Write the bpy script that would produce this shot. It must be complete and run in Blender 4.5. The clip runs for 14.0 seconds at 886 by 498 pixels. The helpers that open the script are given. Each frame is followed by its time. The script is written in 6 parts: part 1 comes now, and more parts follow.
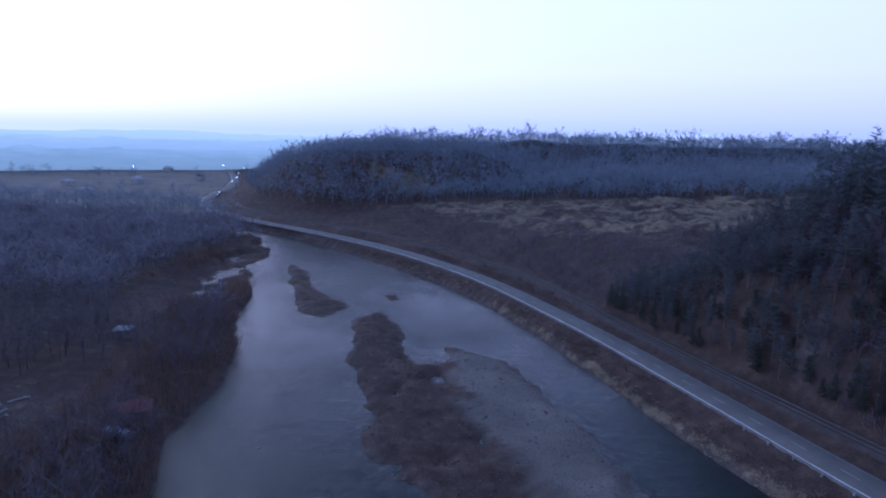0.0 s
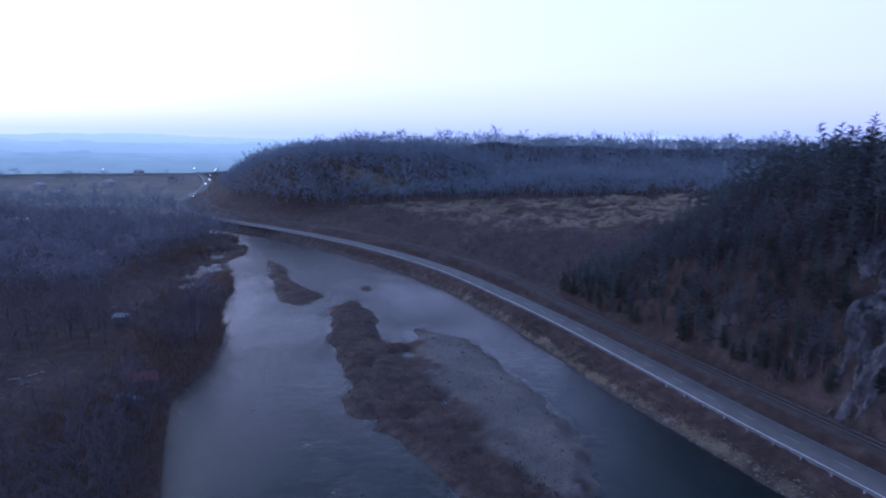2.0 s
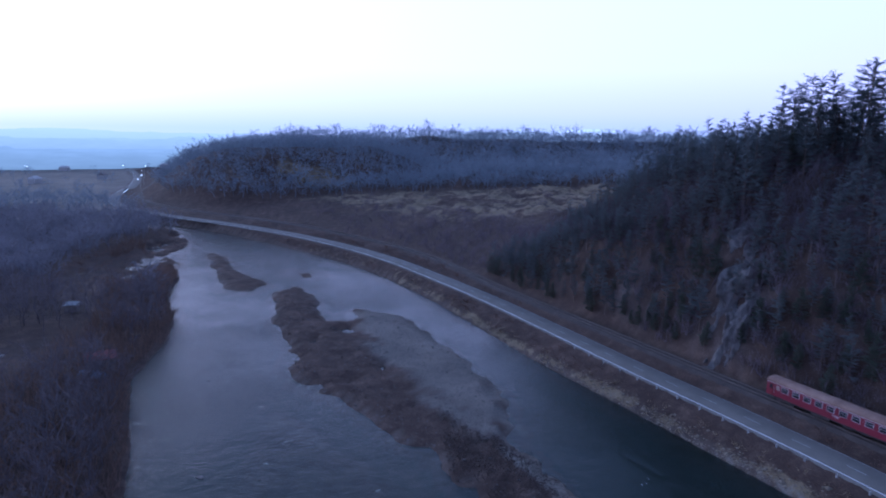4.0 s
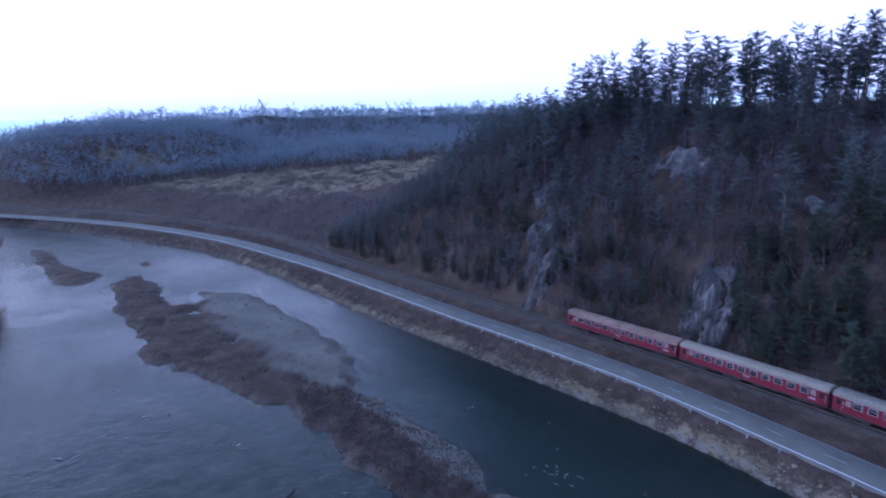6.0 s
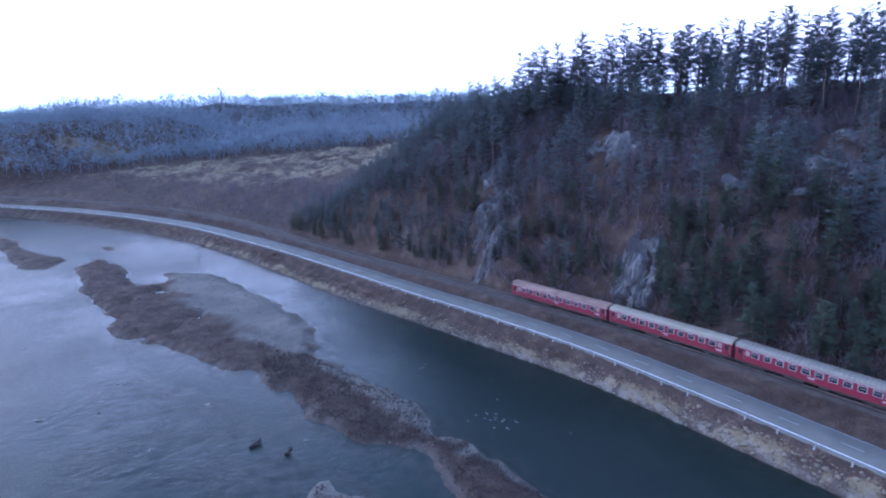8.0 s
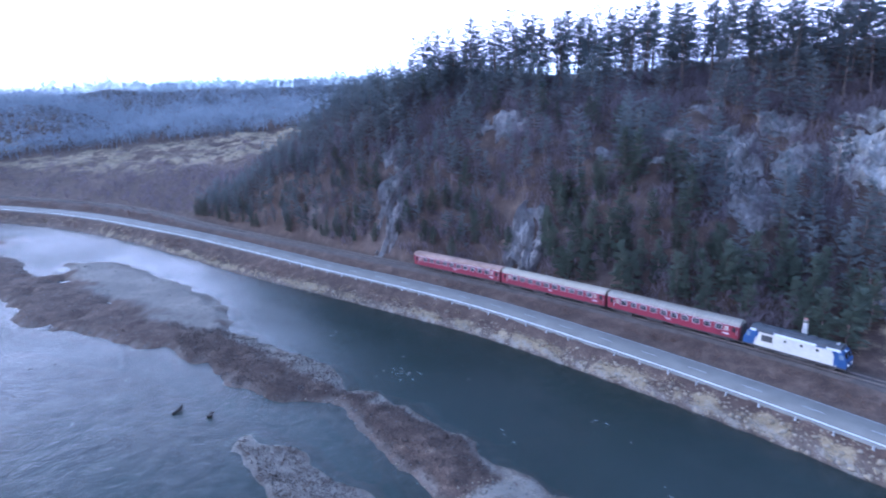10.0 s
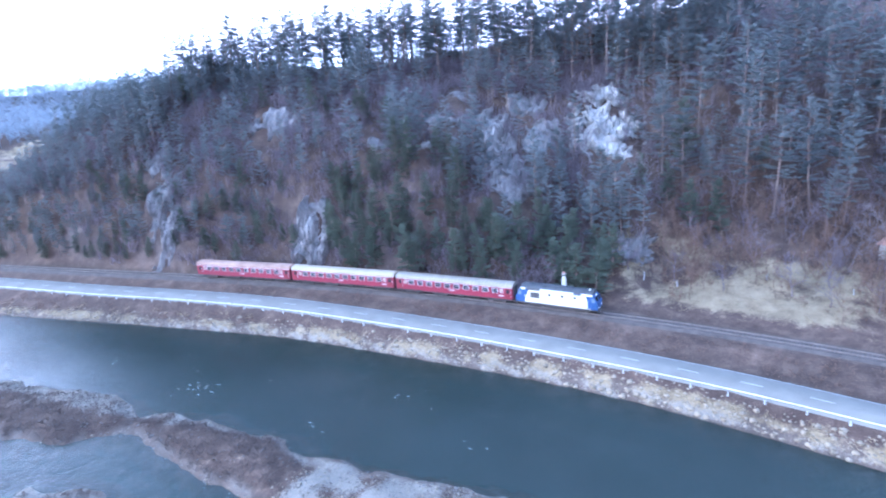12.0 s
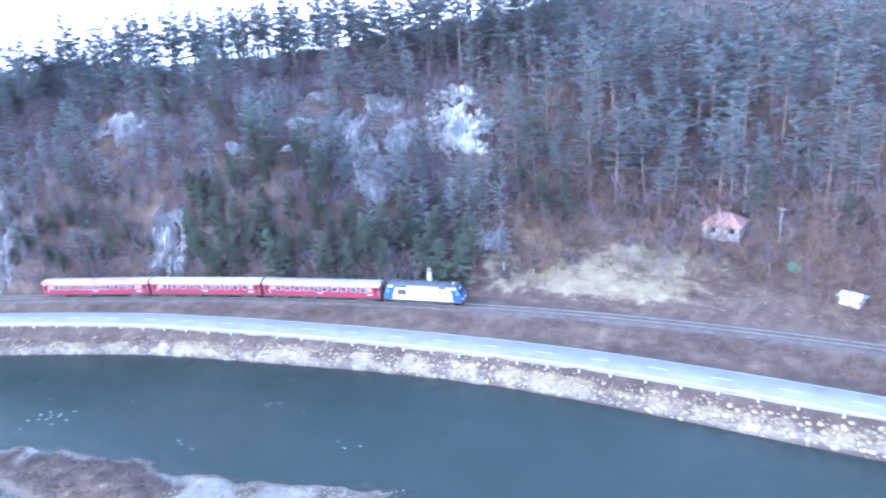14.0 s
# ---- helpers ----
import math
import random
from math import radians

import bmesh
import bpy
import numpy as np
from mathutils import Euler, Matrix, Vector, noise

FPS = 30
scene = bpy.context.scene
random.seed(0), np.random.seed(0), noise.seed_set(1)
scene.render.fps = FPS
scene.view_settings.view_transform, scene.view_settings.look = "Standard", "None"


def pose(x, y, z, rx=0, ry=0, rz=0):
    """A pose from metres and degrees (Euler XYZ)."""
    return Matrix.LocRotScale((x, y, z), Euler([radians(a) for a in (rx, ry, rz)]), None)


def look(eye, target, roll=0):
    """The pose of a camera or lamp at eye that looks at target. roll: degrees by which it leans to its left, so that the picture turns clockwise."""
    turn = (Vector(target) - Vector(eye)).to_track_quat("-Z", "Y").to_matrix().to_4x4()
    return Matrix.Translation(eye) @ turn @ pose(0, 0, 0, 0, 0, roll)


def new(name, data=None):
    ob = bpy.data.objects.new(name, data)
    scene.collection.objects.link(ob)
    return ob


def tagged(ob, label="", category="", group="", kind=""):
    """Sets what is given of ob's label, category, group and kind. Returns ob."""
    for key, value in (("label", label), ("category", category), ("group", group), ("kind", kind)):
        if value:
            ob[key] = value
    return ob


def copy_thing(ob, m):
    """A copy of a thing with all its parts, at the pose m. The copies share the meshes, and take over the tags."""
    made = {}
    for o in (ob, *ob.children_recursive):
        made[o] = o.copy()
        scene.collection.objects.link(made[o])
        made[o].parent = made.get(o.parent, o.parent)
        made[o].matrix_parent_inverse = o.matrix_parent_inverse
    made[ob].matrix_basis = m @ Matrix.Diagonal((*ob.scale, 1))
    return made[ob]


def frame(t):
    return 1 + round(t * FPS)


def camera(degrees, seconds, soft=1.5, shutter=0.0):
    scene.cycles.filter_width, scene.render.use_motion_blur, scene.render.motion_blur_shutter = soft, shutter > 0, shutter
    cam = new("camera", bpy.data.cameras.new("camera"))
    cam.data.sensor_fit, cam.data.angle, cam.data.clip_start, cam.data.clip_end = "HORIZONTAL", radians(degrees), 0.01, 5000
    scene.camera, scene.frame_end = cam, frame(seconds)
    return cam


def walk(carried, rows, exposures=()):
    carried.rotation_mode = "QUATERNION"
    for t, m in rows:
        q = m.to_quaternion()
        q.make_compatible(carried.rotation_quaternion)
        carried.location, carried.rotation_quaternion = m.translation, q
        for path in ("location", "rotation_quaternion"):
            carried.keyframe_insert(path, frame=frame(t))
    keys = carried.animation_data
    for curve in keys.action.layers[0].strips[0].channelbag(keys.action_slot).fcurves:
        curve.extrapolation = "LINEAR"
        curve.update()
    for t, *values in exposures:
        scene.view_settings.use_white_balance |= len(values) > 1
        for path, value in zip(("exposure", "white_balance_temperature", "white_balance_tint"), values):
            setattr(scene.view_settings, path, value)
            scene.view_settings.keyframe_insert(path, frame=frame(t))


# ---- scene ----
# Camera path: seconds, eye, target, roll.
PATH = [
    (0, (-1.182, 0.198, 49.673), (-1.861, 19.887, 46.224), 1.43),
    (0.5, (-0.940, -4.008, 49.499), (-1.598, 15.685, 46.071), 1.42),
    (1, (-0.659, -8.261, 49.512), (-1.316, 11.436, 46.111), 1.45),
    (1.5, (-0.351, -13.127, 49.627), (-0.632, 6.585, 46.252), 1.37),
    (2, (0.032, -18.017, 50.039), (0.248, 1.697, 46.673), 1.22),
    (2.5, (0.462, -23.140, 50.532), (1.426, -3.453, 47.141), 0.80),
    (5, (0.251, -41.180, 50.469), (4.278, -21.956, 46.698), 0.59),
    (5.5, (0.182, -44.899, 51.097), (5.880, -26.153, 47.081), -0.33),
    (6, (0.013, -47.987, 51.429), (6.566, -29.566, 47.217), -0.81),
    (6.5, (-0.340, -50.710, 51.692), (6.703, -32.511, 47.311), -0.98),
    (7, (-0.645, -53.199, 51.555), (6.601, -35.104, 47.078), -0.96),
    (9.5, (-4.302, -68.570, 51.121), (4.660, -51.386, 46.181), -1.08),
    (10, (-5.319, -70.163, 51.428), (4.614, -53.575, 46.312), -1.49),
    (10.5, (-5.643, -71.295, 51.414), (5.512, -55.545, 46.169), -2.16),
    (11, (-5.925, -71.956, 51.733), (6.702, -57.420, 46.324), -2.98),
    (11.5, (-6.117, -72.683, 51.854), (7.695, -59.320, 46.315), -3.67),
    (12, (-6.368, -73.386, 51.935), (8.219, -60.910, 46.317), -4.02),
    (12.5, (-6.692, -74.177, 52.262), (8.483, -62.472, 46.542), -4.07),
    (13, (-6.865, -74.917, 52.483), (8.641, -63.687, 46.699), -4.04),
    (13.5, (-6.936, -75.721, 52.855), (8.927, -65.040, 46.998), -3.94),
    (14, (-7.118, -76.564, 53.575), (9.501, -67.217, 47.537), -4.21),
]
EXPOSURES = [
    (0.0, -0.03, 4310, 20), (2.5, 0.03, 4310, 20), (5.0, 0.36, 4260, 16), (7.0, 1.06, 4310, 12), (9.5, 1.76, 4340, 11),
    (10.5, 2.20, 4400, 10), (12.0, 2.93, 4460, 6), (14.0, 3.50, 4540, 5),
]
cam = camera(68.0, 14.0, 2.0, 0.5)
walk(cam, [(t, look(eye, target, roll)) for t, eye, target, roll in PATH], EXPOSURES)

# ---- sky and light: late dusk under a thin veil of cloud ----
SUN_DIR = Vector((-0.62, 0.70, 0.36)).normalized()
world = bpy.data.worlds.new("dusk_sky")
scene.world = world
world.use_nodes = True
wn, wl = world.node_tree.nodes, world.node_tree.links
wn.clear()
w_out = wn.new("ShaderNodeOutputWorld")
w_sky = wn.new("ShaderNodeTexSky")
w_sky.sky_type, w_sky.sun_disc = "NISHITA", False
w_sky.sun_elevation, w_sky.sun_rotation = math.asin(SUN_DIR.z), math.atan2(SUN_DIR.x, SUN_DIR.y)
w_sky.air_density, w_sky.dust_density = 1.2, 4.0
w_bg = wn.new("ShaderNodeBackground")
w_bg.inputs["Strength"].default_value = 0.024
wl.new(w_sky.outputs["Color"], w_bg.inputs["Color"])
w_geo = wn.new("ShaderNodeTexCoord")
w_sep = wn.new("ShaderNodeSeparateXYZ")
wl.new(w_geo.outputs["Generated"], w_sep.inputs["Vector"])
w_ramp = wn.new("ShaderNodeValToRGB")
wl.new(w_sep.outputs["Z"], w_ramp.inputs["Fac"])
stops = w_ramp.color_ramp.elements
stops[0].position, stops[0].color = 0.0, (0.70, 0.70, 0.90, 1)
stops[1].position, stops[1].color = 1.0, (0.33, 0.38, 0.55, 1)
for at, colour in ((0.03, (0.90, 0.80, 1.03, 1)), (0.09, (1.13, 0.95, 1.15, 1)), (0.22, (1.17, 1.03, 1.15, 1)), (0.5, (0.35, 0.40, 0.52, 1))):
    e = stops.new(at)
    e.color = colour
# the veil glows more on the side where the sun stands behind it
w_dot = wn.new("ShaderNodeVectorMath")
w_dot.operation = "DOT_PRODUCT"
w_dot.inputs[1].default_value = Vector((SUN_DIR.x, SUN_DIR.y, 0)).normalized()
wl.new(w_geo.outputs["Generated"], w_dot.inputs[0])
w_side = wn.new("ShaderNodeMapRange")
w_side.inputs["From Min"].default_value, w_side.inputs["From Max"].default_value = -1.0, 1.0
w_side.inputs["To Min"].default_value, w_side.inputs["To Max"].default_value = 0.60, 0.96
wl.new(w_dot.outputs["Value"], w_side.inputs["Value"])
w_veil = wn.new("ShaderNodeBackground")
wl.new(w_side.outputs[0], w_veil.inputs["Strength"])
wl.new(w_ramp.outputs["Color"], w_veil.inputs["Color"])
w_add = wn.new("ShaderNodeAddShader")
wl.new(w_bg.outputs[0], w_add.inputs[0])
wl.new(w_veil.outputs[0], w_add.inputs[1])
wl.new(w_add.outputs[0], w_out.inputs["Surface"])
sun = new("sun", bpy.data.lights.new("sun", "SUN"))
sun.data.energy, sun.data.angle, sun.data.color = 0.5, radians(25), (1.0, 0.93, 0.86)
sun.matrix_world = look(SUN_DIR * 100, (0, 0, 0))


# ---- materials ----
def nodes_of(name):
    m = bpy.data.materials.new(name)
    m.use_nodes = True
    return m, m.node_tree.nodes, m.node_tree.links, m.node_tree.nodes["Principled BSDF"]


def noise_node(n, l, coord, scale, detail=4.0, rough=0.55):
    t = n.new("ShaderNodeTexNoise")
    t.inputs["Scale"].default_value, t.inputs["Detail"].default_value, t.inputs["Roughness"].default_value = scale, detail, rough
    l.new(coord, t.inputs["Vector"])
    return t.outputs["Fac"]


def ramp_node(n, l, fac, stops):
    r = n.new("ShaderNodeValToRGB")
    els = r.color_ramp.elements
    els[0].position, els[0].color = stops[0][0], (*stops[0][1], 1)
    els[1].position, els[1].color = stops[-1][0], (*stops[-1][1], 1)
    for p, c in stops[1:-1]:
        els.new(p).color = (*c, 1)
    l.new(fac, r.inputs["Fac"])
    return r.outputs["Color"]


def mix_node(n, l, fac, a, b, mode="MIX"):
    m = n.new("ShaderNodeMix")
    m.data_type, m.blend_type = "RGBA", mode
    if isinstance(fac, float):
        m.inputs[0].default_value = fac
    else:
        l.new(fac, m.inputs[0])
    for k, v in ((6, a), (7, b)):
        if isinstance(v, tuple):
            m.inputs[k].default_value = (*v, 1)
        else:
            l.new(v, m.inputs[k])
    return m.outputs[2]


def math_node(n, l, op, a, b=0.5, clamp=False):
    m = n.new("ShaderNodeMath")
    m.operation, m.use_clamp = op, clamp
    for k, v in ((0, a), (1, b)):
        if isinstance(v, (int, float)):
            m.inputs[k].default_value = v
        else:
            l.new(v, m.inputs[k])
    return m.outputs[0]


def bump_node(n, l, height, strength, distance, p):
    b = n.new("ShaderNodeBump")
    b.inputs["Strength"].default_value, b.inputs["Distance"].default_value = strength, distance
    l.new(height, b.inputs["Height"])
    l.new(b.outputs["Normal"], p.inputs["Normal"])


def surface(name, dark, light, scale=2.0, rough=0.8, bump=0.3, fine=20.0, metal=0.0, vary=0.0, coat=0.0):
    """Grain and stains at two scales, with relief; vary: how far alike pieces differ."""
    m, n, l, p = nodes_of(name)
    c = n.new("ShaderNodeTexCoord").outputs["Object"]
    big, small = noise_node(n, l, c, scale), noise_node(n, l, c, fine, 3.0)
    both = math_node(n, l, "ADD", math_node(n, l, "MULTIPLY", big, 0.65), math_node(n, l, "MULTIPLY", small, 0.35))
    col = ramp_node(n, l, both, [(0.32, dark), (0.68, light)])
    if vary:
        rnd = n.new("ShaderNodeObjectInfo").outputs["Random"]
        g = math_node(n, l, "ADD", math_node(n, l, "MULTIPLY", rnd, vary), 1 - vary / 2)
        rgb = n.new("ShaderNodeCombineColor")
        for k in range(3):
            l.new(g, rgb.inputs[k])
        col = mix_node(n, l, 1.0, col, rgb.outputs[0], "MULTIPLY")
    l.new(col, p.inputs["Base Color"])
    p.inputs["Roughness"].default_value, p.inputs["Metallic"].default_value = rough, metal
    p.inputs["Coat Weight"].default_value = coat
    if bump:
        bump_node(n, l, both, bump, 0.05, p)
    return m


def foliage(name, dark, light, vary=0.35, thin=0.4):
    """Needles, bark and twigs: colour differs from clump to clump and from tree to tree."""
    m, n, l, p = nodes_of(name)
    isl = n.new("ShaderNodeNewGeometry").outputs["Random Per Island"]
    rnd = n.new("ShaderNodeObjectInfo").outputs["Random"]
    c = n.new("ShaderNodeTexCoord").outputs["Object"]
    patch = noise_node(n, l, c, 0.06, 2.0)
    f = math_node(n, l, "ADD", math_node(n, l, "MULTIPLY", isl, 0.45), math_node(n, l, "MULTIPLY", rnd, vary))
    f = math_node(n, l, "ADD", f, math_node(n, l, "MULTIPLY", patch, 0.4))
    col = ramp_node(n, l, f, [(0.15, dark), (1.0, light)])
    l.new(col, p.inputs["Base Color"])
    p.inputs["Roughness"].default_value = 0.85
    p.inputs["Specular IOR Level"].default_value = 0.2
    if thin:
        # needles and fine twigs let part of the light through
        leaf, mix = n.new("ShaderNodeBsdfTranslucent"), n.new("ShaderNodeMixShader")
        l.new(col, leaf.inputs["Color"])
        mix.inputs[0].default_value = thin
        l.new(p.outputs[0], mix.inputs[1])
        l.new(leaf.outputs[0], mix.inputs[2])
        l.new(mix.outputs[0], n["Material Output"].inputs["Surface"])
    return m


# needles lightened and blued to stand in for haze on the upper hill
M_PINE = foliage("pine_needles", (0.105, 0.118, 0.122), (0.225, 0.247, 0.245))
M_YOUNG_PINE = foliage("young_pine_needles", (0.070, 0.086, 0.068), (0.165, 0.188, 0.140))
M_BARK = foliage("pine_bark", (0.09, 0.072, 0.066), (0.20, 0.155, 0.13), 0.35, 0.0)
M_BARE = foliage("bare_twigs", (0.092, 0.077, 0.088), (0.22, 0.184, 0.200))
M_ASH = foliage("grey_ash_bark", (0.090, 0.077, 0.081), (0.19, 0.164, 0.168))
M_ALDER = foliage("alder_bark", (0.066, 0.058, 0.066), (0.165, 0.146, 0.158))
# far twigs are pale blue: haze put into their base colour
M_HAZED_TWIGS = foliage("haze_blue_twigs", (0.145, 0.168, 0.203), (0.30, 0.342, 0.392))
M_DAMP_BRUSH = foliage("damp_brush", (0.042, 0.035, 0.033), (0.115, 0.092, 0.082))
# lighter, bluer bark for the farther shore wood, with haze in the colour
M_HAZED_WILLOW = foliage("hazed_willow_bark", (0.12, 0.118, 0.138), (0.27, 0.262, 0.296))
M_BRUSH = foliage("dry_brush", (0.085, 0.054, 0.044), (0.215, 0.148, 0.112))
M_STRAW = foliage("dry_grass", (0.18, 0.142, 0.090), (0.33, 0.272, 0.180))


# ---- the plan ----
def smooth(points, step=2.0):
    """A curve through the points, sampled about every step metres."""
    p = np.array([2 * np.array(points[0]) - points[1], *points, 2 * np.array(points[-1]) - points[-2]], float)
    out = []
    for a, b, c, d in zip(p, p[1:], p[2:], p[3:]):
        for u in np.linspace(0, 1, max(2, int(np.linalg.norm(c - b) / step)), endpoint=False):
            out.append(0.5 * (2 * b + (c - a) * u + (2 * a - 5 * b + 4 * c - d) * u**2 + (3 * b - a - 3 * c + d) * u**3))
    return np.array([*out, p[-2]])


def normals(line):
    """Unit normals to the right of the way along the line."""
    d = np.gradient(line, axis=0)
    d /= np.linalg.norm(d, axis=1)[:, None]
    return np.stack([d[:, 1], -d[:, 0]], 1)


def beside(line, x, y):
    """Signed distance of places from a line (right of it positive), and the nearest index."""
    x, y = np.asarray(x, float).ravel(), np.asarray(y, float).ravel()
    some = line[::2]
    best, at = np.full(x.shape, 1e18), np.zeros(x.shape, int)
    for k, (px, py) in enumerate(some):
        d = (x - px) ** 2 + (y - py) ** 2
        near = d < best
        best[near], at[near] = d[near], k
    nm = normals(some)
    side = (x - some[at, 0]) * nm[at, 0] + (y - some[at, 1]) * nm[at, 1]
    ahead = (y - some[at, 1]) * nm[at, 0] - (x - some[at, 0]) * nm[at, 1]
    whole = np.sign(side + 1e-9) * np.sqrt(best)
    return np.where(np.abs(ahead) < 4.0, side, whole), np.minimum(at * 2, len(line) - 1)


def inside(poly, x, y):
    """Distance to the rim of a closed outline: positive within it."""
    x, y = np.asarray(x, float).ravel(), np.asarray(y, float).ravel()
    p = np.array(poly, float)
    odd, best = np.zeros(x.shape, bool), np.full(x.shape, 1e18)
    for (ax, ay), (bx, by) in zip(p, np.roll(p, -1, 0)):
        ex, ey = bx - ax, by - ay
        u = np.clip(((x - ax) * ex + (y - ay) * ey) / (ex * ex + ey * ey), 0, 1)
        best = np.minimum(best, (x - ax - u * ex) ** 2 + (y - ay - u * ey) ** 2)
        cross = (ay > y) != (by > y)
        odd ^= cross & (x < (bx - ax) * (y - ay) / (by - ay + 1e-12) + ax)
    return np.where(odd, 1, -1) * np.sqrt(best)


def rough_ground(x, y, size, seed=0):
    """Smooth unevenness between about -1 and 1, from lattices of random values."""
    r = np.random.RandomState(seed)
    x, y = np.asarray(x, float), np.asarray(y, float)
    out, amp = np.zeros(np.shape(x)), 1.0
    for k in range(4):
        table, a, f = r.uniform(-1, 1, (64, 64)), r.uniform(0, 2 * np.pi), 1.9 * 1.9**k / size
        u, v = f * (x * np.cos(a) + y * np.sin(a)) + 300, f * (y * np.cos(a) - x * np.sin(a)) + 300
        i, j = np.floor(u).astype(int), np.floor(v).astype(int)
        u, v = u - i, v - j
        u, v = u * u * (3 - 2 * u), v * v * (3 - 2 * v)
        i, j, p, q = i % 64, j % 64, (i + 1) % 64, (j + 1) % 64
        out += amp * ((table[i, j] * (1 - u) + table[p, j] * u) * (1 - v) + (table[i, q] * (1 - u) + table[p, q] * u) * v)
        amp *= 0.5
    return out * 0.95


# Going from south to north, so that right of each line is uphill.
ROAD = smooth([(46, -420), (74, -230), (84, -140), (86.0, -90), (86.5, -64), (85.6, -42), (82.6, -16), (77.8, 12), (71.6, 40), (63.0, 66), (54.6, 88), (44.8, 116),
               (33.5, 147), (22, 174), (7, 206), (-12, 236), (-38, 268), (-72, 300), (-115, 336), (-152, 378), (-176, 440), (-192, 520), (-230, 640), (-300, 800)])
RAIL = smooth([(60, -420), (90, -230), (100.5, -140), (102.0, -90), (101.6, -64), (99.4, -40), (95.2, -14), (91.0, 6), (85.3, 27), (78.5, 49), (67.6, 79), (55.8, 110),
               (43.6, 142), (34.8, 167), (26.2, 194), (12, 224), (-8, 254), (-34, 286), (-68, 318), (-108, 352), (-140, 392), (-163, 450), (-178, 525), (-214, 650), (-280, 810)])
BANK_RIGHT = smooth([(38, -420), (66, -230), (77, -140), (78.7, -80), (78.8, -44), (76.2, -20), (70.6, 8), (64.8, 32), (53.6, 62), (44, 86), (35.2, 108),
                     (24.5, 140), (14.5, 168), (0, 199), (-19, 228), (-46, 262), (-82, 300), (-130, 332), (-200, 352), (-330, 366), (-600, 390)])
BANK_LEFT = smooth([(-75, -420), (-50, -230), (-40, -120), (-34, -40), (-32, 10), (-34, 48), (-38.5, 66), (-43, 79), (-46.3, 91), (-48.5, 106), (-50.2, 130), (-57.5, 158),
                    (-66, 191), (-78, 225), (-83, 254), (-94, 291), (-122, 314), (-195, 334), (-325, 346), (-600, 370)])
ISLAND = [(-31, 168), (-25.5, 137), (-19.2, 116), (-18, 100), (-11, 88), (-5, 84), (0.8, 71.3), (9, 63), (13.3, 53), (16.5, 40), (21, 30), (29.4, 22), (28.8, 4.5), (30.8, -2),
          (28.5, -9), (33, -18), (40, -30), (50, -36), (44.4, -19), (41.8, -11), (41.4, 0), (38.2, 15), (33.4, 25.3), (33.5, 36.7), (28, 50), (23.8, 64.8), (25.5, 80), (24, 94), (18.4, 113),
          (8.5, 141), (-4, 151), (-9.6, 138), (-14, 148), (-18, 165), (-24, 178)]
GRAVEL = [(8.5, 141), (18.4, 113), (24, 94), (25.5, 80), (23.8, 64.8), (18, 66), (12, 78), (7, 92), (1, 108), (-3, 125), (-4, 151)]
ISLET = [(-66.8, 240), (-56.5, 203), (-45.8, 174), (-38.5, 171), (-33.5, 181), (-48, 204), (-57.6, 229)]
BAR = [(10.4, 22.4), (14.8, 20.8), (18.9, 10.8), (23, -3), (24, -16), (16, -14), (12.7, 4.2)]
REEF = [(-30, 208), (-19, 205), (-14, 196), (-22, 190), (-31, 197)]
SHALLOW = [(-22, 96), (-12, 84), (2, 66), (12, 48), (18, 32), (26, 18), (26, -4), (24, -30), (10, -60), (-12, -50), (-20, 0), (-26, 50)]
# Pools on the marshy shore and on the island: place, half width, half length.
POOLS = [(-84.2, 220.7, 6.0, 10), (-84.5, 207.5, 3.8, 6), (-81.5, 192.7, 3.2, 6.5), (-76.0, 184, 3.4, 5), (-91, 247, 5.5, 8), (-90, 256, 4, 6), (-112, 284, 7, 9), (-77.5, 236, 4.2, 8),
         (-9.0, 142, 6.6, 6.5), (-6.2, 128.5, 3.2, 4.2), (-17.6, 108.5, 2.8, 4.8), (-3.9, 93.5, 2.2, 2.2), (-10.4, 91.7, 1.8, 2.0), (-13.5, 120, 1.5, 3.0), (2.5, 101, 1.2, 2.6)]
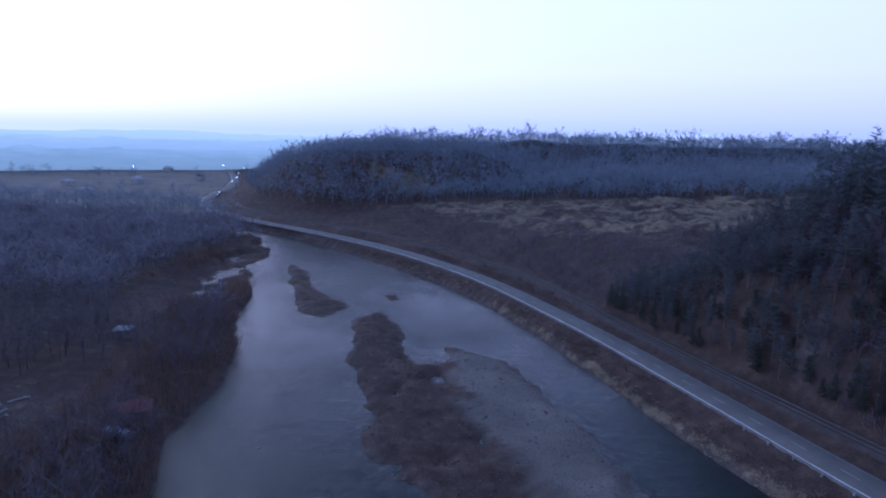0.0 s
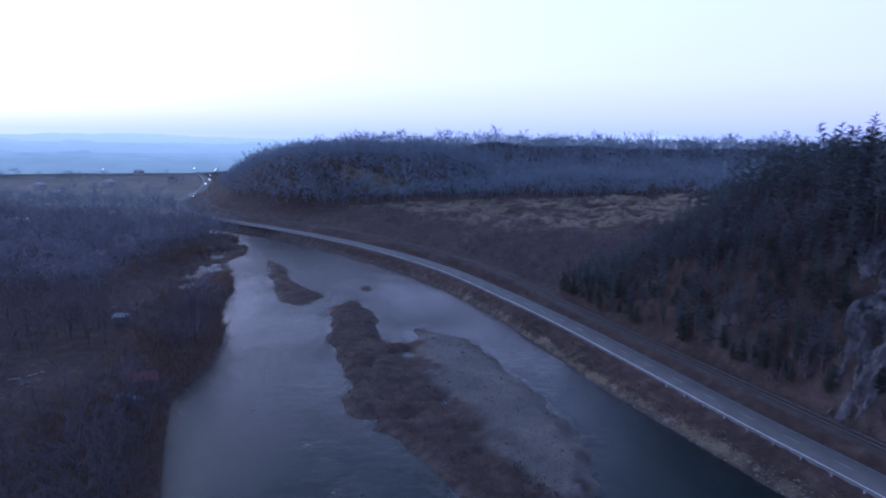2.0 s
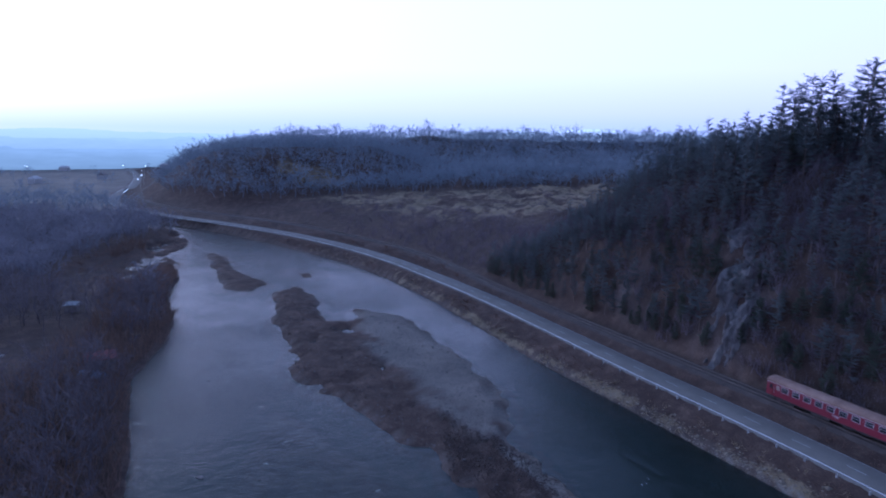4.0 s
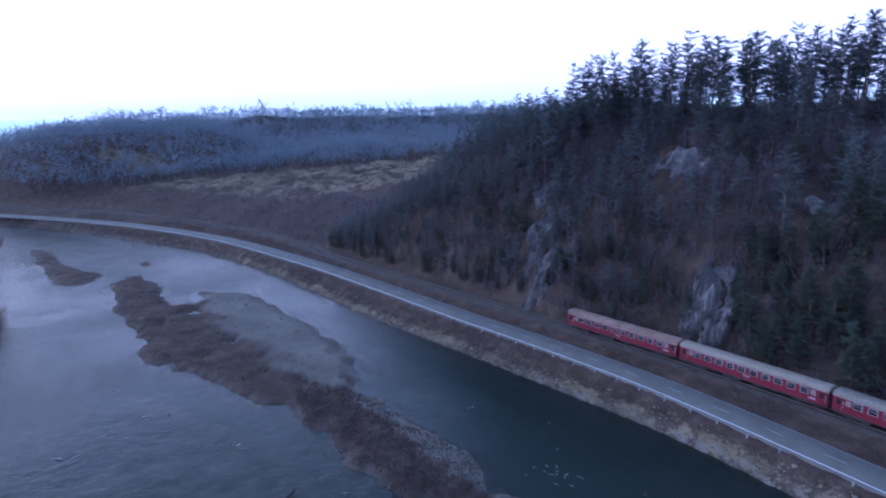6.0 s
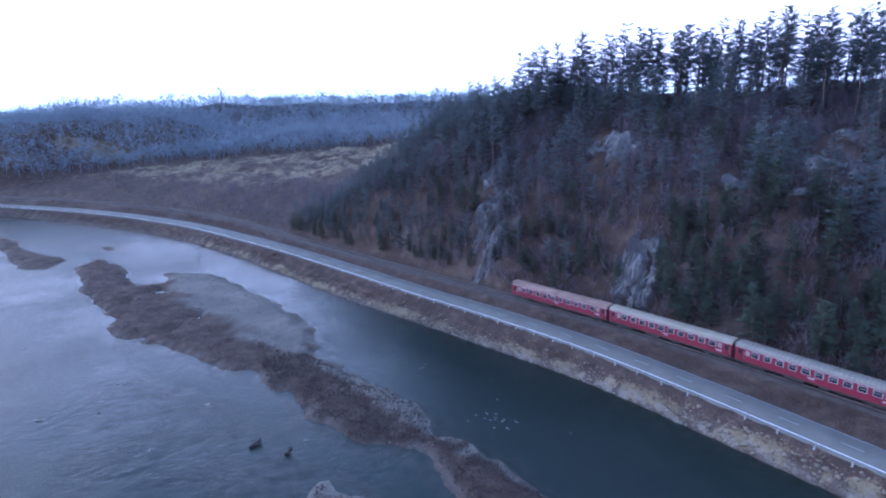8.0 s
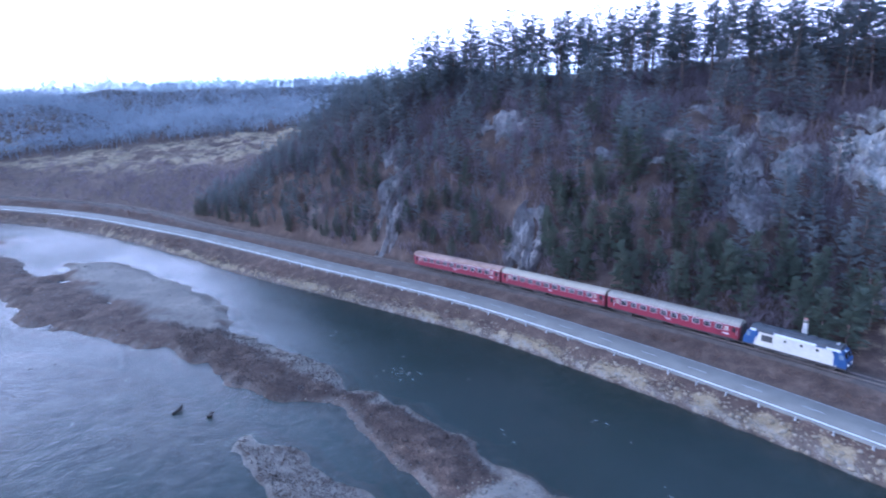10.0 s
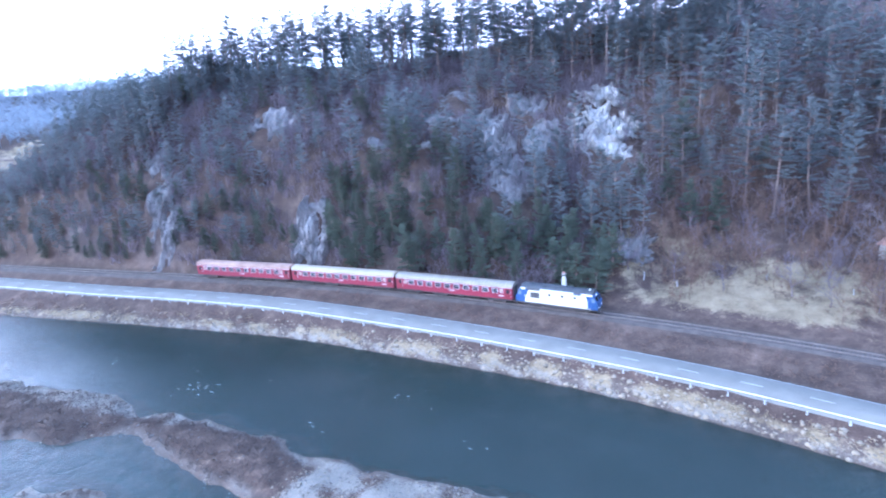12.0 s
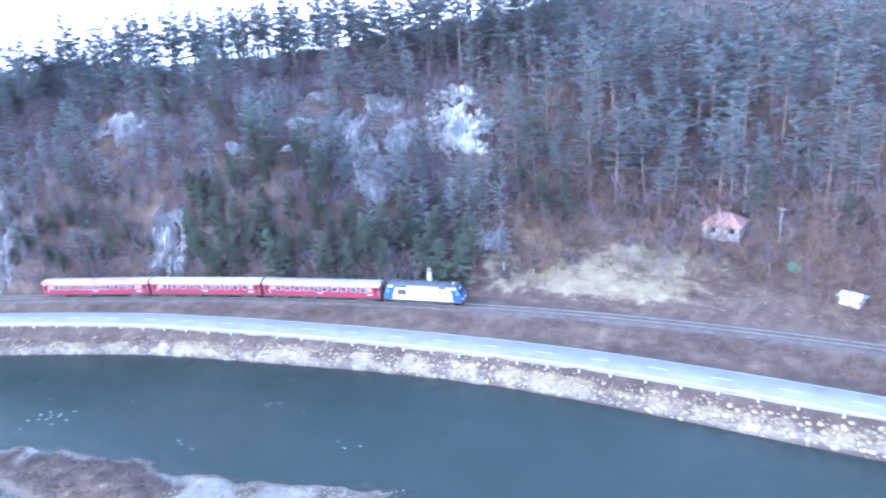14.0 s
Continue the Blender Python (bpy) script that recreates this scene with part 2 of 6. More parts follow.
# Heights of the hillside east of the railway: the way along it, then metres from the track and metres of height.
HILL_D = np.array([0, 3.4, 6, 10, 16, 25, 38, 56, 80, 120, 180, 280, 420])
HILL_Y = np.array([-420, -150, -65, -35, -12, 5, 25, 55, 80, 100, 130, 155, 180, 215, 300, 420, 800])
HILL_Z = np.array([
    [4.5, 4.3, 4.6, 5.0, 5.6, 7, 12, 20, 32, 48, 66, 78, 80],
    [4.5, 4.3, 4.6, 5.0, 5.6, 7, 11, 18, 30, 46, 64, 76, 80],
    [4.5, 4.3, 4.6, 5.2, 6.0, 7.2, 10, 17, 30, 46, 64, 76, 80],
    [4.5, 4.3, 4.7, 5.4, 6.6, 9, 16, 27, 40, 52, 66, 76, 78],
    [4.5, 4.3, 4.9, 6.5, 9.5, 14, 21, 31, 43, 54, 64, 70, 72],
    [4.5, 4.3, 5.4, 9, 15, 21, 26, 34, 45, 54, 60, 64, 66],
    [4.5, 4.3, 7, 15, 25, 31, 35, 41, 47, 53, 57, 58, 60],
    [4.5, 4.3, 6.5, 12, 21, 30, 37, 43, 47, 49, 50, 50, 52],
    [4.5, 4.3, 12, 18, 25, 32, 39, 45, 47, 46, 42, 40, 44],
    [4.5, 4.3, 8, 18, 29, 36, 42, 46, 46, 42, 36, 34, 40],
    [4.5, 4.3, 6.5, 13, 22, 29, 36, 39, 38, 33, 27, 27, 34],
    [4.5, 4.3, 5.5, 9, 14, 20, 27, 29, 27, 23, 20, 22, 30],
    [4.5, 4.3, 5.0, 6, 7.5, 9.5, 12, 14, 15, 16, 17, 20, 28],
    [4.5, 4.3, 4.8, 5.4, 6.2, 7.5, 9.5, 12, 14, 16, 18, 22, 28],
    [4.5, 4.3, 4.8, 5.4, 6.4, 8, 10, 12, 14, 17, 21, 26, 30],
    [4.5, 4.3, 4.8, 5.6, 7, 9, 11, 13, 16, 20, 25, 28, 30],
    [4.5, 4.3, 4.6, 5.0, 5.5, 6, 7, 8, 9, 10, 12, 14, 16]], float)


def mound(x, y, a, b, height, width):
    """A ridge from a to b that falls off smoothly to both sides."""
    ex, ey = b[0] - a[0], b[1] - a[1]
    u = np.clip(((x - a[0]) * ex + (y - a[1]) * ey) / (ex * ex + ey * ey), 0, 1)
    return height * np.exp(-((x - a[0] - u * ex) ** 2 + (y - a[1] - u * ey) ** 2) / width**2)


def land(x, y):
    """The ground's height and the distances that its cover depends on."""
    x, y = np.asarray(x, float).ravel(), np.asarray(y, float).ravel()
    right, _ = beside(BANK_RIGHT, x, y)
    left, _ = beside(BANK_LEFT, x, y)
    left = -left + np.interp(y, (40, 140, 180, 280), (0.8, 1.2, 3.0, 3.5)) * rough_ground(x, y, 20, 43)
    road, _ = beside(ROAD, x, y)
    rail, at = beside(RAIL, x, y)
    way = RAIL[at, 1]
    # river bed
    depth = -np.minimum(2.0, 0.25 + 0.22 * np.minimum(np.abs(right), np.abs(left)))
    shoal = np.clip(inside(SHALLOW, x, y) / 8, 0, 1)
    z = depth * (1 - 0.86 * shoal) + (0.12 + 0.18 * shoal) * rough_ground(x, y, 14, 3) + 0.10 * shoal * rough_ground(x, y, 6, 4)
    z = np.minimum(z, -0.07)
    isle = np.full(x.shape, -1e9)
    for poly, top in ((ISLAND, 1.0), (ISLET, 0.7), (BAR, 0.4), (REEF, -0.08)):
        d = inside(poly, x, y) + 1.3 * rough_ground(x, y, 10, 5) + 0.45 * rough_ground(x, y, 4.5, 6)
        isle = np.maximum(isle, d)
        z = np.maximum(z, np.where(d > -3, np.clip(d * 0.28, -0.8, top) + np.clip(d / 4, 0, 1) * (0.26 * rough_ground(x, y, 9, 8) + 0.16 * rough_ground(x, y, 5, 9) + 0.22 * rough_ground((x * 0.46 - y * 0.89) * 0.25, x * 0.89 + y * 0.46, 6, 10)), -9))
    # western plain
    far = np.hypot(x + 100, y - 150)
    plain = 0.9 + 1.7 * np.clip(left / 14, 0, 1) + 0.5 * rough_ground(x, y, 40, 11) + 0.15 * rough_ground(x, y, 9, 12)
    marsh = np.clip(1.7 - np.hypot((x + 84) / 17, (y - 218) / 55) * 1.3, 0, 1)
    plain = plain * (1 - 0.72 * marsh)
    west = np.where(left > 0, np.minimum(plain, left * 0.6 + np.maximum(0, 0.6 * rough_ground(x, y, 10, 42)) * (left < 6)), left * 0.4)
    z = np.where(left > -2, np.maximum(z, west), z)
    wet = np.zeros(x.shape)
    for px, py, rx, ry in POOLS:
        wet = np.maximum(wet, np.clip(1.6 - 1.25 * np.hypot((x - px) / rx, (y - py) / ry) + 0.45 * rough_ground(x, y, 6, 44), 0, 1))
    z = z * (1 - wet) - 0.25 * wet
    # eastern bank, road bench and railway bench
    gap = np.maximum(right - (road + 3.4), 0.5)
    share = np.clip(right / np.maximum(gap, 1.0), 0, 1)
    slope = 3.25 * share ** 0.85 + (0.25 * rough_ground(x, y, 11, 14) + 0.2 * rough_ground(x, y, 5, 15)) * np.clip(1 - np.abs(2 * share - 1), 0, 1)
    bench = np.where(road < 4.2, 3.3, 3.3 + (4.45 - 3.3) * np.clip((road - 4.2) / np.maximum(road - rail - 6.6, 0.6), 0, 1))
    shelf = np.clip((road - 5) / 2, 0, 1) * np.clip((-2.6 - rail) / 1.5, 0, 1)
    bench = bench + shelf * (0.3 * rough_ground(x, y, 9, 17) + 0.12 * rough_ground(x, y, 5, 18))
    east = np.where(road < -3.4, slope, bench)
    # hillside
    d = np.maximum(rail, 0)
    fy = np.interp(way, HILL_Y, np.arange(len(HILL_Y)))
    fd = np.interp(d, HILL_D, np.arange(len(HILL_D)))
    iy, idd = np.minimum(fy.astype(int), len(HILL_Y) - 2), np.minimum(fd.astype(int), len(HILL_D) - 2)
    uy, ud = fy - iy, fd - idd
    uy = uy * uy * (3 - 2 * uy)
    hill = (HILL_Z[iy, idd] * (1 - uy) + HILL_Z[iy + 1, idd] * uy) * (1 - ud) + (HILL_Z[iy, idd + 1] * (1 - uy) + HILL_Z[iy + 1, idd + 1] * uy) * ud
    steep = np.clip((d - 4) / 8, 0, 1) * np.clip((hill - 7) / 12, 0, 1)
    crag = 2.2 * rough_ground(x, y, 26, 21) + 1.4 * np.abs(rough_ground(x, y, 11, 22)) + 0.7 * rough_ground(x, y, 5, 23)
    hill = hill + steep * crag
    back = np.maximum(mound(x, y, (-150, 470), (-95, 430), 24, 60), mound(x, y, (-88, 430), (-10, 450), 35, 62))
    back = np.maximum(back, mound(x, y, (-60, 600), (420, 560), 40, 105))
    back = np.maximum(back, mound(x, y, (420, 560), (640, 330), 46, 120))
    back = back * np.clip((rail - 4) / 26, 0, 1) + 2.5 * rough_ground(x, y, 60, 25) * np.clip(back / 20, 0, 1)
    fade = np.clip(1 - (d - 420) / 500, 0, 1)
    hill = np.where(rail > 3.4, np.maximum(4.6 + (hill - 4.6) * fade * np.clip((760 - y) / 140, 0, 1), back + 4), hill)
    east = np.where(rail > -2.4, np.where(rail > 2.4, hill, 4.45), east)
    z = np.where(right > 0, east, np.maximum(z, right * 0.5 - 0.02))
    # far plain north of the bend
    north = (right > 0) & (road < -3.4) & (y > 300)
    z = np.where(north, np.minimum(3.0, right * 0.5) + 0.4 * rough_ground(x, y, 50, 27), z)
    return z, dict(right=right, left=left, road=road, rail=rail, way=way, isle=isle, far=far, back=back, marsh=marsh)


def ground_height(x, y):
    return land(x, y)[0]


def spaced(*legs):
    """Coordinates from stretches of (start, end, step)."""
    out = []
    for a, b, s in legs:
        out += list(np.arange(a, b, s))
    return np.array(out)


def mesh_from(name, verts, faces, material, smooth_shade=False):
    me = bpy.data.meshes.new(name)
    me.from_pydata([tuple(v) for v in verts], [], [tuple(f) for f in faces])
    me.materials.append(material)
    if smooth_shade:
        me.polygons.foreach_set("use_smooth", [True] * len(me.polygons))
    me.update()
    return me


def grid_faces(nx, ny):
    i = np.arange(nx * ny).reshape(ny, nx)
    return np.stack([i[:-1, :-1], i[:-1, 1:], i[1:, 1:], i[1:, :-1]], -1).reshape(-1, 4)


def ground_material():
    m, n, l, p = nodes_of("ground_cover")
    c = n.new("ShaderNodeTexCoord").outputs["Object"]
    cover = n.new("ShaderNodeVertexColor")
    cover.layer_name = "cover"
    sep = n.new("ShaderNodeSeparateColor")
    l.new(cover.outputs["Color"], sep.inputs[0])
    big, mid, small = noise_node(n, l, c, 0.05, 5), noise_node(n, l, c, 0.35, 5, 0.6), noise_node(n, l, c, 3.0, 4, 0.7)
    both = math_node(n, l, "ADD", math_node(n, l, "MULTIPLY", mid, 0.55), math_node(n, l, "MULTIPLY", small, 0.45))
    brown = ramp_node(n, l, both, [(0.3, (0.031, 0.021, 0.017)), (0.5, (0.068, 0.047, 0.037)), (0.72, (0.150, 0.110, 0.084))])
    straw = ramp_node(n, l, both, [(0.3, (0.105, 0.081, 0.050)), (0.5, (0.175, 0.139, 0.088)), (0.7, (0.27, 0.22, 0.145))])
    v = n.new("ShaderNodeTexVoronoi")
    v.inputs["Scale"].default_value = 4.5
    l.new(c, v.inputs["Vector"])
    pebble = ramp_node(n, l, math_node(n, l, "ADD", math_node(n, l, "MULTIPLY", v.outputs["Distance"], 0.7), math_node(n, l, "MULTIPLY", both, 0.6)),
                       [(0.2, (0.255, 0.228, 0.195)), (0.55, (0.185, 0.166, 0.142)), (0.9, (0.115, 0.102, 0.09))])
    rock = ramp_node(n, l, both, [(0.3, (0.10, 0.09, 0.09)), (0.5, (0.26, 0.24, 0.235)), (0.68, (0.46, 0.44, 0.42))])
    col = mix_node(n, l, sep.outputs[0], brown, pebble)
    gaps = math_node(n, l, "ADD", math_node(n, l, "MULTIPLY", mid, 1.7), math_node(n, l, "MULTIPLY", small, 1.3))
    tiny = noise_node(n, l, c, 3.2, 4, 0.85)
    lace = math_node(n, l, "ADD", math_node(n, l, "MULTIPLY", mid, 1.0), math_node(n, l, "MULTIPLY", tiny, 2.2))
    tufts = math_node(n, l, "SUBTRACT", math_node(n, l, "ADD", math_node(n, l, "MULTIPLY", sep.outputs[1], 1.35), gaps), 1.95)
    tufts = math_node(n, l, "MULTIPLY", tufts, 2.4, True)
    rime_and_haze = math_node(n, l, "SUBTRACT", math_node(n, l, "ADD", math_node(n, l, "MULTIPLY", cover.outputs["Alpha"], 1.2), lace), 2.02)
    rime_and_haze = math_node(n, l, "MULTIPLY", rime_and_haze, 3.0, True)
    col = mix_node(n, l, tufts, col, straw)
    col = mix_node(n, l, sep.outputs[2], col, rock)
    col = mix_node(n, l, rime_and_haze, col, ramp_node(n, l, both, [(0.3, (0.115, 0.101, 0.083)), (0.7, (0.24, 0.217, 0.185))]))
    # deeper bed painted darker and greener, in place of light lost in the water
    pos = n.new("ShaderNodeNewGeometry").outputs["Position"]
    sx = n.new("ShaderNodeSeparateXYZ")
    l.new(pos, sx.inputs[0])
    deep = math_node(n, l, "MULTIPLY", math_node(n, l, "ADD", sx.outputs["Z"], 0.35), -1.1, True)
    col = mix_node(n, l, deep, col, (0.048, 0.056, 0.048))
    tone = ramp_node(n, l, big, [(0.3, (0.72, 0.72, 0.72)), (0.7, (1.25, 1.22, 1.18))])
    col = mix_node(n, l, 1.0, col, tone, "MULTIPLY")
    l.new(col, p.inputs["Base Color"])
    p.inputs["Roughness"].default_value = 0.92
    p.inputs["Specular IOR Level"].default_value = 0.2
    bump_node(n, l, both, 0.9, 0.5, p)
    return m


def build_ground():
    xs = spaced((-4200, -1400, 350), (-1400, -400, 60), (-400, -120, 9), (-120, 20, 1.8), (20, 118, 1.1), (118, 240, 2.2), (240, 520, 8), (520, 1500, 60), (1500, 4201, 350))
    ys = spaced((-4200, -600, 350), (-600, -200, 20), (-200, -110, 4), (-110, 190, 1.6), (190, 340, 2.4), (340, 700, 7), (700, 1600, 50), (1600, 4801, 350))
    gx, gy = np.meshgrid(xs, ys)
    z, k = land(gx, gy)
    x, y = gx.ravel(), gy.ravel()
    me = bpy.data.meshes.new("ground")
    faces = grid_faces(len(xs), len(ys))
    me.vertices.add(len(x))
    me.vertices.foreach_set("co", np.stack([x, y, z], 1).ravel())
    me.loops.add(len(faces) * 4)
    me.loops.foreach_set("vertex_index", faces.ravel())
    me.polygons.add(len(faces))
    me.polygons.foreach_set("loop_start", np.arange(len(faces)) * 4)
    me.polygons.foreach_set("use_smooth", np.ones(len(faces), bool))
    me.update(calc_edges=True)
    me.validate()
    # cover: gravel, dry grass, bare rock, with haze painted on the far plain
    patch, fine = rough_ground(x, y, 14, 31), rough_ground(x, y, 5, 32)
    # the flood left long streaks across the seam of gravel and dark silt
    streak = rough_ground((x * 0.46 - y * 0.89) * 0.22, (x * 0.89 + y * 0.46) * 1.0, 5.5, 37)
    gravel = np.clip(inside(GRAVEL, x, y) / 3 + 0.45 + 0.3 * fine + 1.1 * streak, 0, 1) + np.clip(0.55 - np.abs(k["isle"] - 0.6) * 0.6, 0, 1)
    gravel += np.clip(0.6 - np.abs(k["right"] - 0.8) * 0.5, 0, 1) * 0.7
    gravel += 0.9 * np.clip(inside(BAR, x, y) / 2 + 0.5 + 0.3 * fine, 0, 1)
    gravel += (np.abs(k["rail"]) < 2.9) * 0.1
    gravel += np.clip(inside(SHALLOW, x, y) / 6, 0, 1) * (k["isle"] < 0) * np.clip(0.10 + 0.6 * patch, 0, 0.5)
    straw = np.clip(1.2 - np.abs(k["right"] - 1.4) / 1.5, 0, 1) * (y < 190) * np.clip(0.68 + 0.6 * fine + 0.3 * patch, 0, 1)
    frost_and_haze = np.clip(1 - np.abs(k["isle"] - 0.9 - 0.5 * fine) / 0.9, 0, 1) * np.clip((95 - y) / 50, 0, 1) * np.clip(0.65 + 0.5 * patch, 0, 1)
    middle = np.interp(y, (-30, -20, 0, 20, 30, 40, 50, 60), (45, 40, 35.5, 33.5, 28, 25.5, 21, 18))
    frost_and_haze *= np.where(y < 60, np.clip((x - middle) / 3 + 0.5, 0.25, 1.3), 1.0)
    fringe = np.clip((x - middle) / 3.5 + 0.1 + 0.5 * fine, 0, 1) * np.clip((72 - y) / 12, 0, 1) * np.clip((k["isle"] + 0.4) / 1.0, 0, 1) * (np.abs(x - middle) < 14)
    frost_and_haze = np.maximum(frost_and_haze, fringe * np.clip(0.8 + 0.4 * patch, 0, 1) * np.interp(y, (-12, 18, 24, 45, 72), (0.12, 0.12, 1.0, 1.0, 0.4)))
    frost_and_haze = np.maximum(frost_and_haze, np.clip((-8 - y) / 4, 0, 1) * np.clip(k["isle"] / 1.5, 0, 1) * np.clip(0.7 + 0.5 * fine, 0, 1))
    frost_and_haze = np.maximum(frost_and_haze, np.clip(1.5 - np.abs(k["right"] - 0.6 - 0.3 * patch) / 0.6, 0, 1) * np.clip((110 - y) / 60, 0.25, 1) * np.clip(0.66 + 0.3 * fine, 0, 1))
    meadow = np.clip((k["rail"] - 6) / 4, 0, 1) * np.clip((34 - k["rail"]) / 8, 0, 1) * np.clip((-14 - k["way"]) / 8, 0, 1) * np.clip((k["way"] + 78) / 26, 0.15, 1)
    straw += meadow * np.clip(0.75 + 0.6 * patch, 0, 1)
    field = np.clip((k["rail"] - 26) / 25, 0, 1) * np.clip((y - 248) / 25, 0, 1) * np.clip((364 - y) / 10, 0, 1) * np.clip(1 - k["back"] / 22, 0, 1) * (x > -60)
    straw += 0.72 * field * np.clip(0.8 + 0.7 * patch, 0, 1)
    glade = np.clip(1.5 - np.hypot((x + 40) / 26, (y - 392) / 17) + 0.4 * patch, 0, 1) * (k["rail"] > 20)
    straw += 0.62 * glade
    straw += 0.15 * np.clip(k["isle"] / 2, 0, 1) * np.clip(0.4 + patch, 0, 1) * (inside(GRAVEL, x, y) < 0)
    # far ridges: haze painted into the ground as a pale cover
    frost_and_haze = np.maximum(frost_and_haze, 0.38 * np.clip(k["back"] / 12 - 0.3, 0, 1) * (1 - glade))
    # far fields: haze painted as pale frost, grey gravel and rock cover
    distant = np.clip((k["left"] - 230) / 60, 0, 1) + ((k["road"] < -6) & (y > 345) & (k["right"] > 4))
    frost_and_haze = np.maximum(frost_and_haze, np.clip(distant, 0, 1) * np.clip(0.85 + 0.6 * rough_ground(x, y, 140, 36), 0.25, 1.3))
    gravel += np.clip((k["left"] - 200) / 60, 0, 1) * np.clip(0.75 + 0.7 * rough_ground(x, y, 160, 33), 0, 1)
    gravel += ((k["road"] < -6) & (y > 345) & (k["right"] > 4)) * np.clip(0.7 + 0.7 * rough_ground(x, y, 120, 34), 0, 1)
    straw += (k["left"] > 2) * np.clip(0.30 * patch, 0, 0.35)
    zz = z.reshape(gx.shape)
    gz = np.hypot(np.gradient(zz, axis=1) / np.gradient(xs)[None, :], np.gradient(zz, axis=0) / np.gradient(ys)[:, None]).ravel()
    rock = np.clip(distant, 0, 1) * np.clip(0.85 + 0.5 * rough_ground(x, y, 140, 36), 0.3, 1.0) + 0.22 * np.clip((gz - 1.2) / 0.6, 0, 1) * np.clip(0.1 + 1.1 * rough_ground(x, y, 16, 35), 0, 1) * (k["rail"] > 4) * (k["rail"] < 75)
    col = np.stack([np.clip(gravel, 0, 1), np.clip(straw, 0, 1), np.clip(rock, 0, 1), np.clip(frost_and_haze, 0, 1)], 1)
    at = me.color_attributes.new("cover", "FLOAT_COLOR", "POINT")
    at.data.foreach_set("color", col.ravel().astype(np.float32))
    me.materials.append(ground_material())
    return tagged(new("ground", me), "brown winter valley ground with gravel bars and hills", "ground", kind="structure")


def water_material():
    """Clear shallow water over a dark murk: the bed shows through, the surface mirrors more at low angles; calm and rippled stretches."""
    m, n, l, p = nodes_of("river_water")
    c = n.new("ShaderNodeTexCoord").outputs["Object"]
    rip, swell, calm = noise_node(n, l, c, 1.5, 4, 0.6), noise_node(n, l, c, 0.5, 3), noise_node(n, l, c, 0.03, 3)
    gust = math_node(n, l, "MULTIPLY", math_node(n, l, "SUBTRACT", calm, 0.36), 3.2, True)
    height = math_node(n, l, "ADD", math_node(n, l, "MULTIPLY", rip, math_node(n, l, "ADD", math_node(n, l, "MULTIPLY", gust, 0.9), 0.25)), swell)
    b = n.new("ShaderNodeBump")
    b.inputs["Strength"].default_value, b.inputs["Distance"].default_value = 0.9, 0.2
    l.new(height, b.inputs["Height"])
    murk = n.new("ShaderNodeBsdfDiffuse")
    murk.inputs["Color"].default_value = (0.034, 0.050, 0.041, 1)
    clear = n.new("ShaderNodeBsdfTransparent")
    clear.inputs["Color"].default_value = (0.56, 0.58, 0.55, 1)
    under = n.new("ShaderNodeMixShader")
    under.inputs[0].default_value = 0.70
    l.new(murk.outputs[0], under.inputs[1])
    l.new(clear.outputs[0], under.inputs[2])
    gloss = n.new("ShaderNodeBsdfGlossy")
    gloss.inputs["Roughness"].default_value = 0.09
    l.new(b.outputs["Normal"], gloss.inputs["Normal"])
    fres = n.new("ShaderNodeFresnel")
    fres.inputs["IOR"].default_value = 1.33
    l.new(b.outputs["Normal"], fres.inputs["Normal"])
    mix = n.new("ShaderNodeMixShader")
    l.new(fres.outputs[0], mix.inputs[0])
    l.new(under.outputs[0], mix.inputs[1])
    l.new(gloss.outputs[0], mix.inputs[2])
    l.new(mix.outputs[0], n["Material Output"].inputs["Surface"])
    return m


def build_water():
    xs, ys = spaced((-1000, -120, 40), (-120, 130, 10), (130, 201, 35)), spaced((-440, -100, 20), (-100, 340, 10), (340, 500, 20))
    gx, gy = np.meshgrid(xs, ys)
    me = mesh_from("water", np.stack([gx.ravel(), gy.ravel(), 0 * gx.ravel()], 1), grid_faces(len(xs), len(ys)), water_material(), True)
    return tagged(new("water", me), "slow grey-green river reflecting the dusk sky", "water", kind="structure")


def ribbon(line, offsets, heights):
    """A strip along a line: one row of vertices an offset."""
    nm = normals(line)
    rows = [np.column_stack([line + nm * o, np.full(len(line), h)]) for o, h in zip(offsets, heights)]
    v = np.stack(rows, 1).reshape(-1, 3)
    return v, grid_faces(len(offsets), len(line))


build_ground()
build_water()
M_ASPHALT = surface("asphalt", (0.108, 0.100, 0.086), (0.168, 0.156, 0.135), 0.25, 0.93, 0.25, 6.0)
M_LINE = surface("road_paint", (0.55, 0.55, 0.54), (0.80, 0.80, 0.79), 0.8, 0.6, 0.1, 8.0)
v, f = ribbon(ROAD, (-3.5, -3.15, -0.1, 2.9, 3.3), (3.1, 3.5, 3.56, 3.5, 3.1))
road = tagged(new("road", mesh_from("road", v, f, M_ASPHALT, True)), "grey two-lane asphalt road along the river", "road", kind="structure")

# ---- helpers for things ----
def part(name, data, material, parent, label=""):
    """Links a bmesh, or (vertices, faces), as one mesh under a thing or a part."""
    if isinstance(data, tuple):
        me = mesh_from(name, data[0], data[1], material)
    else:
        me = bpy.data.meshes.new(name)
        data.to_mesh(me)
        data.free()
        me.materials.append(material)
    ob = new(name, me)
    ob.parent = parent
    if label:
        tagged(ob, label)
    return ob


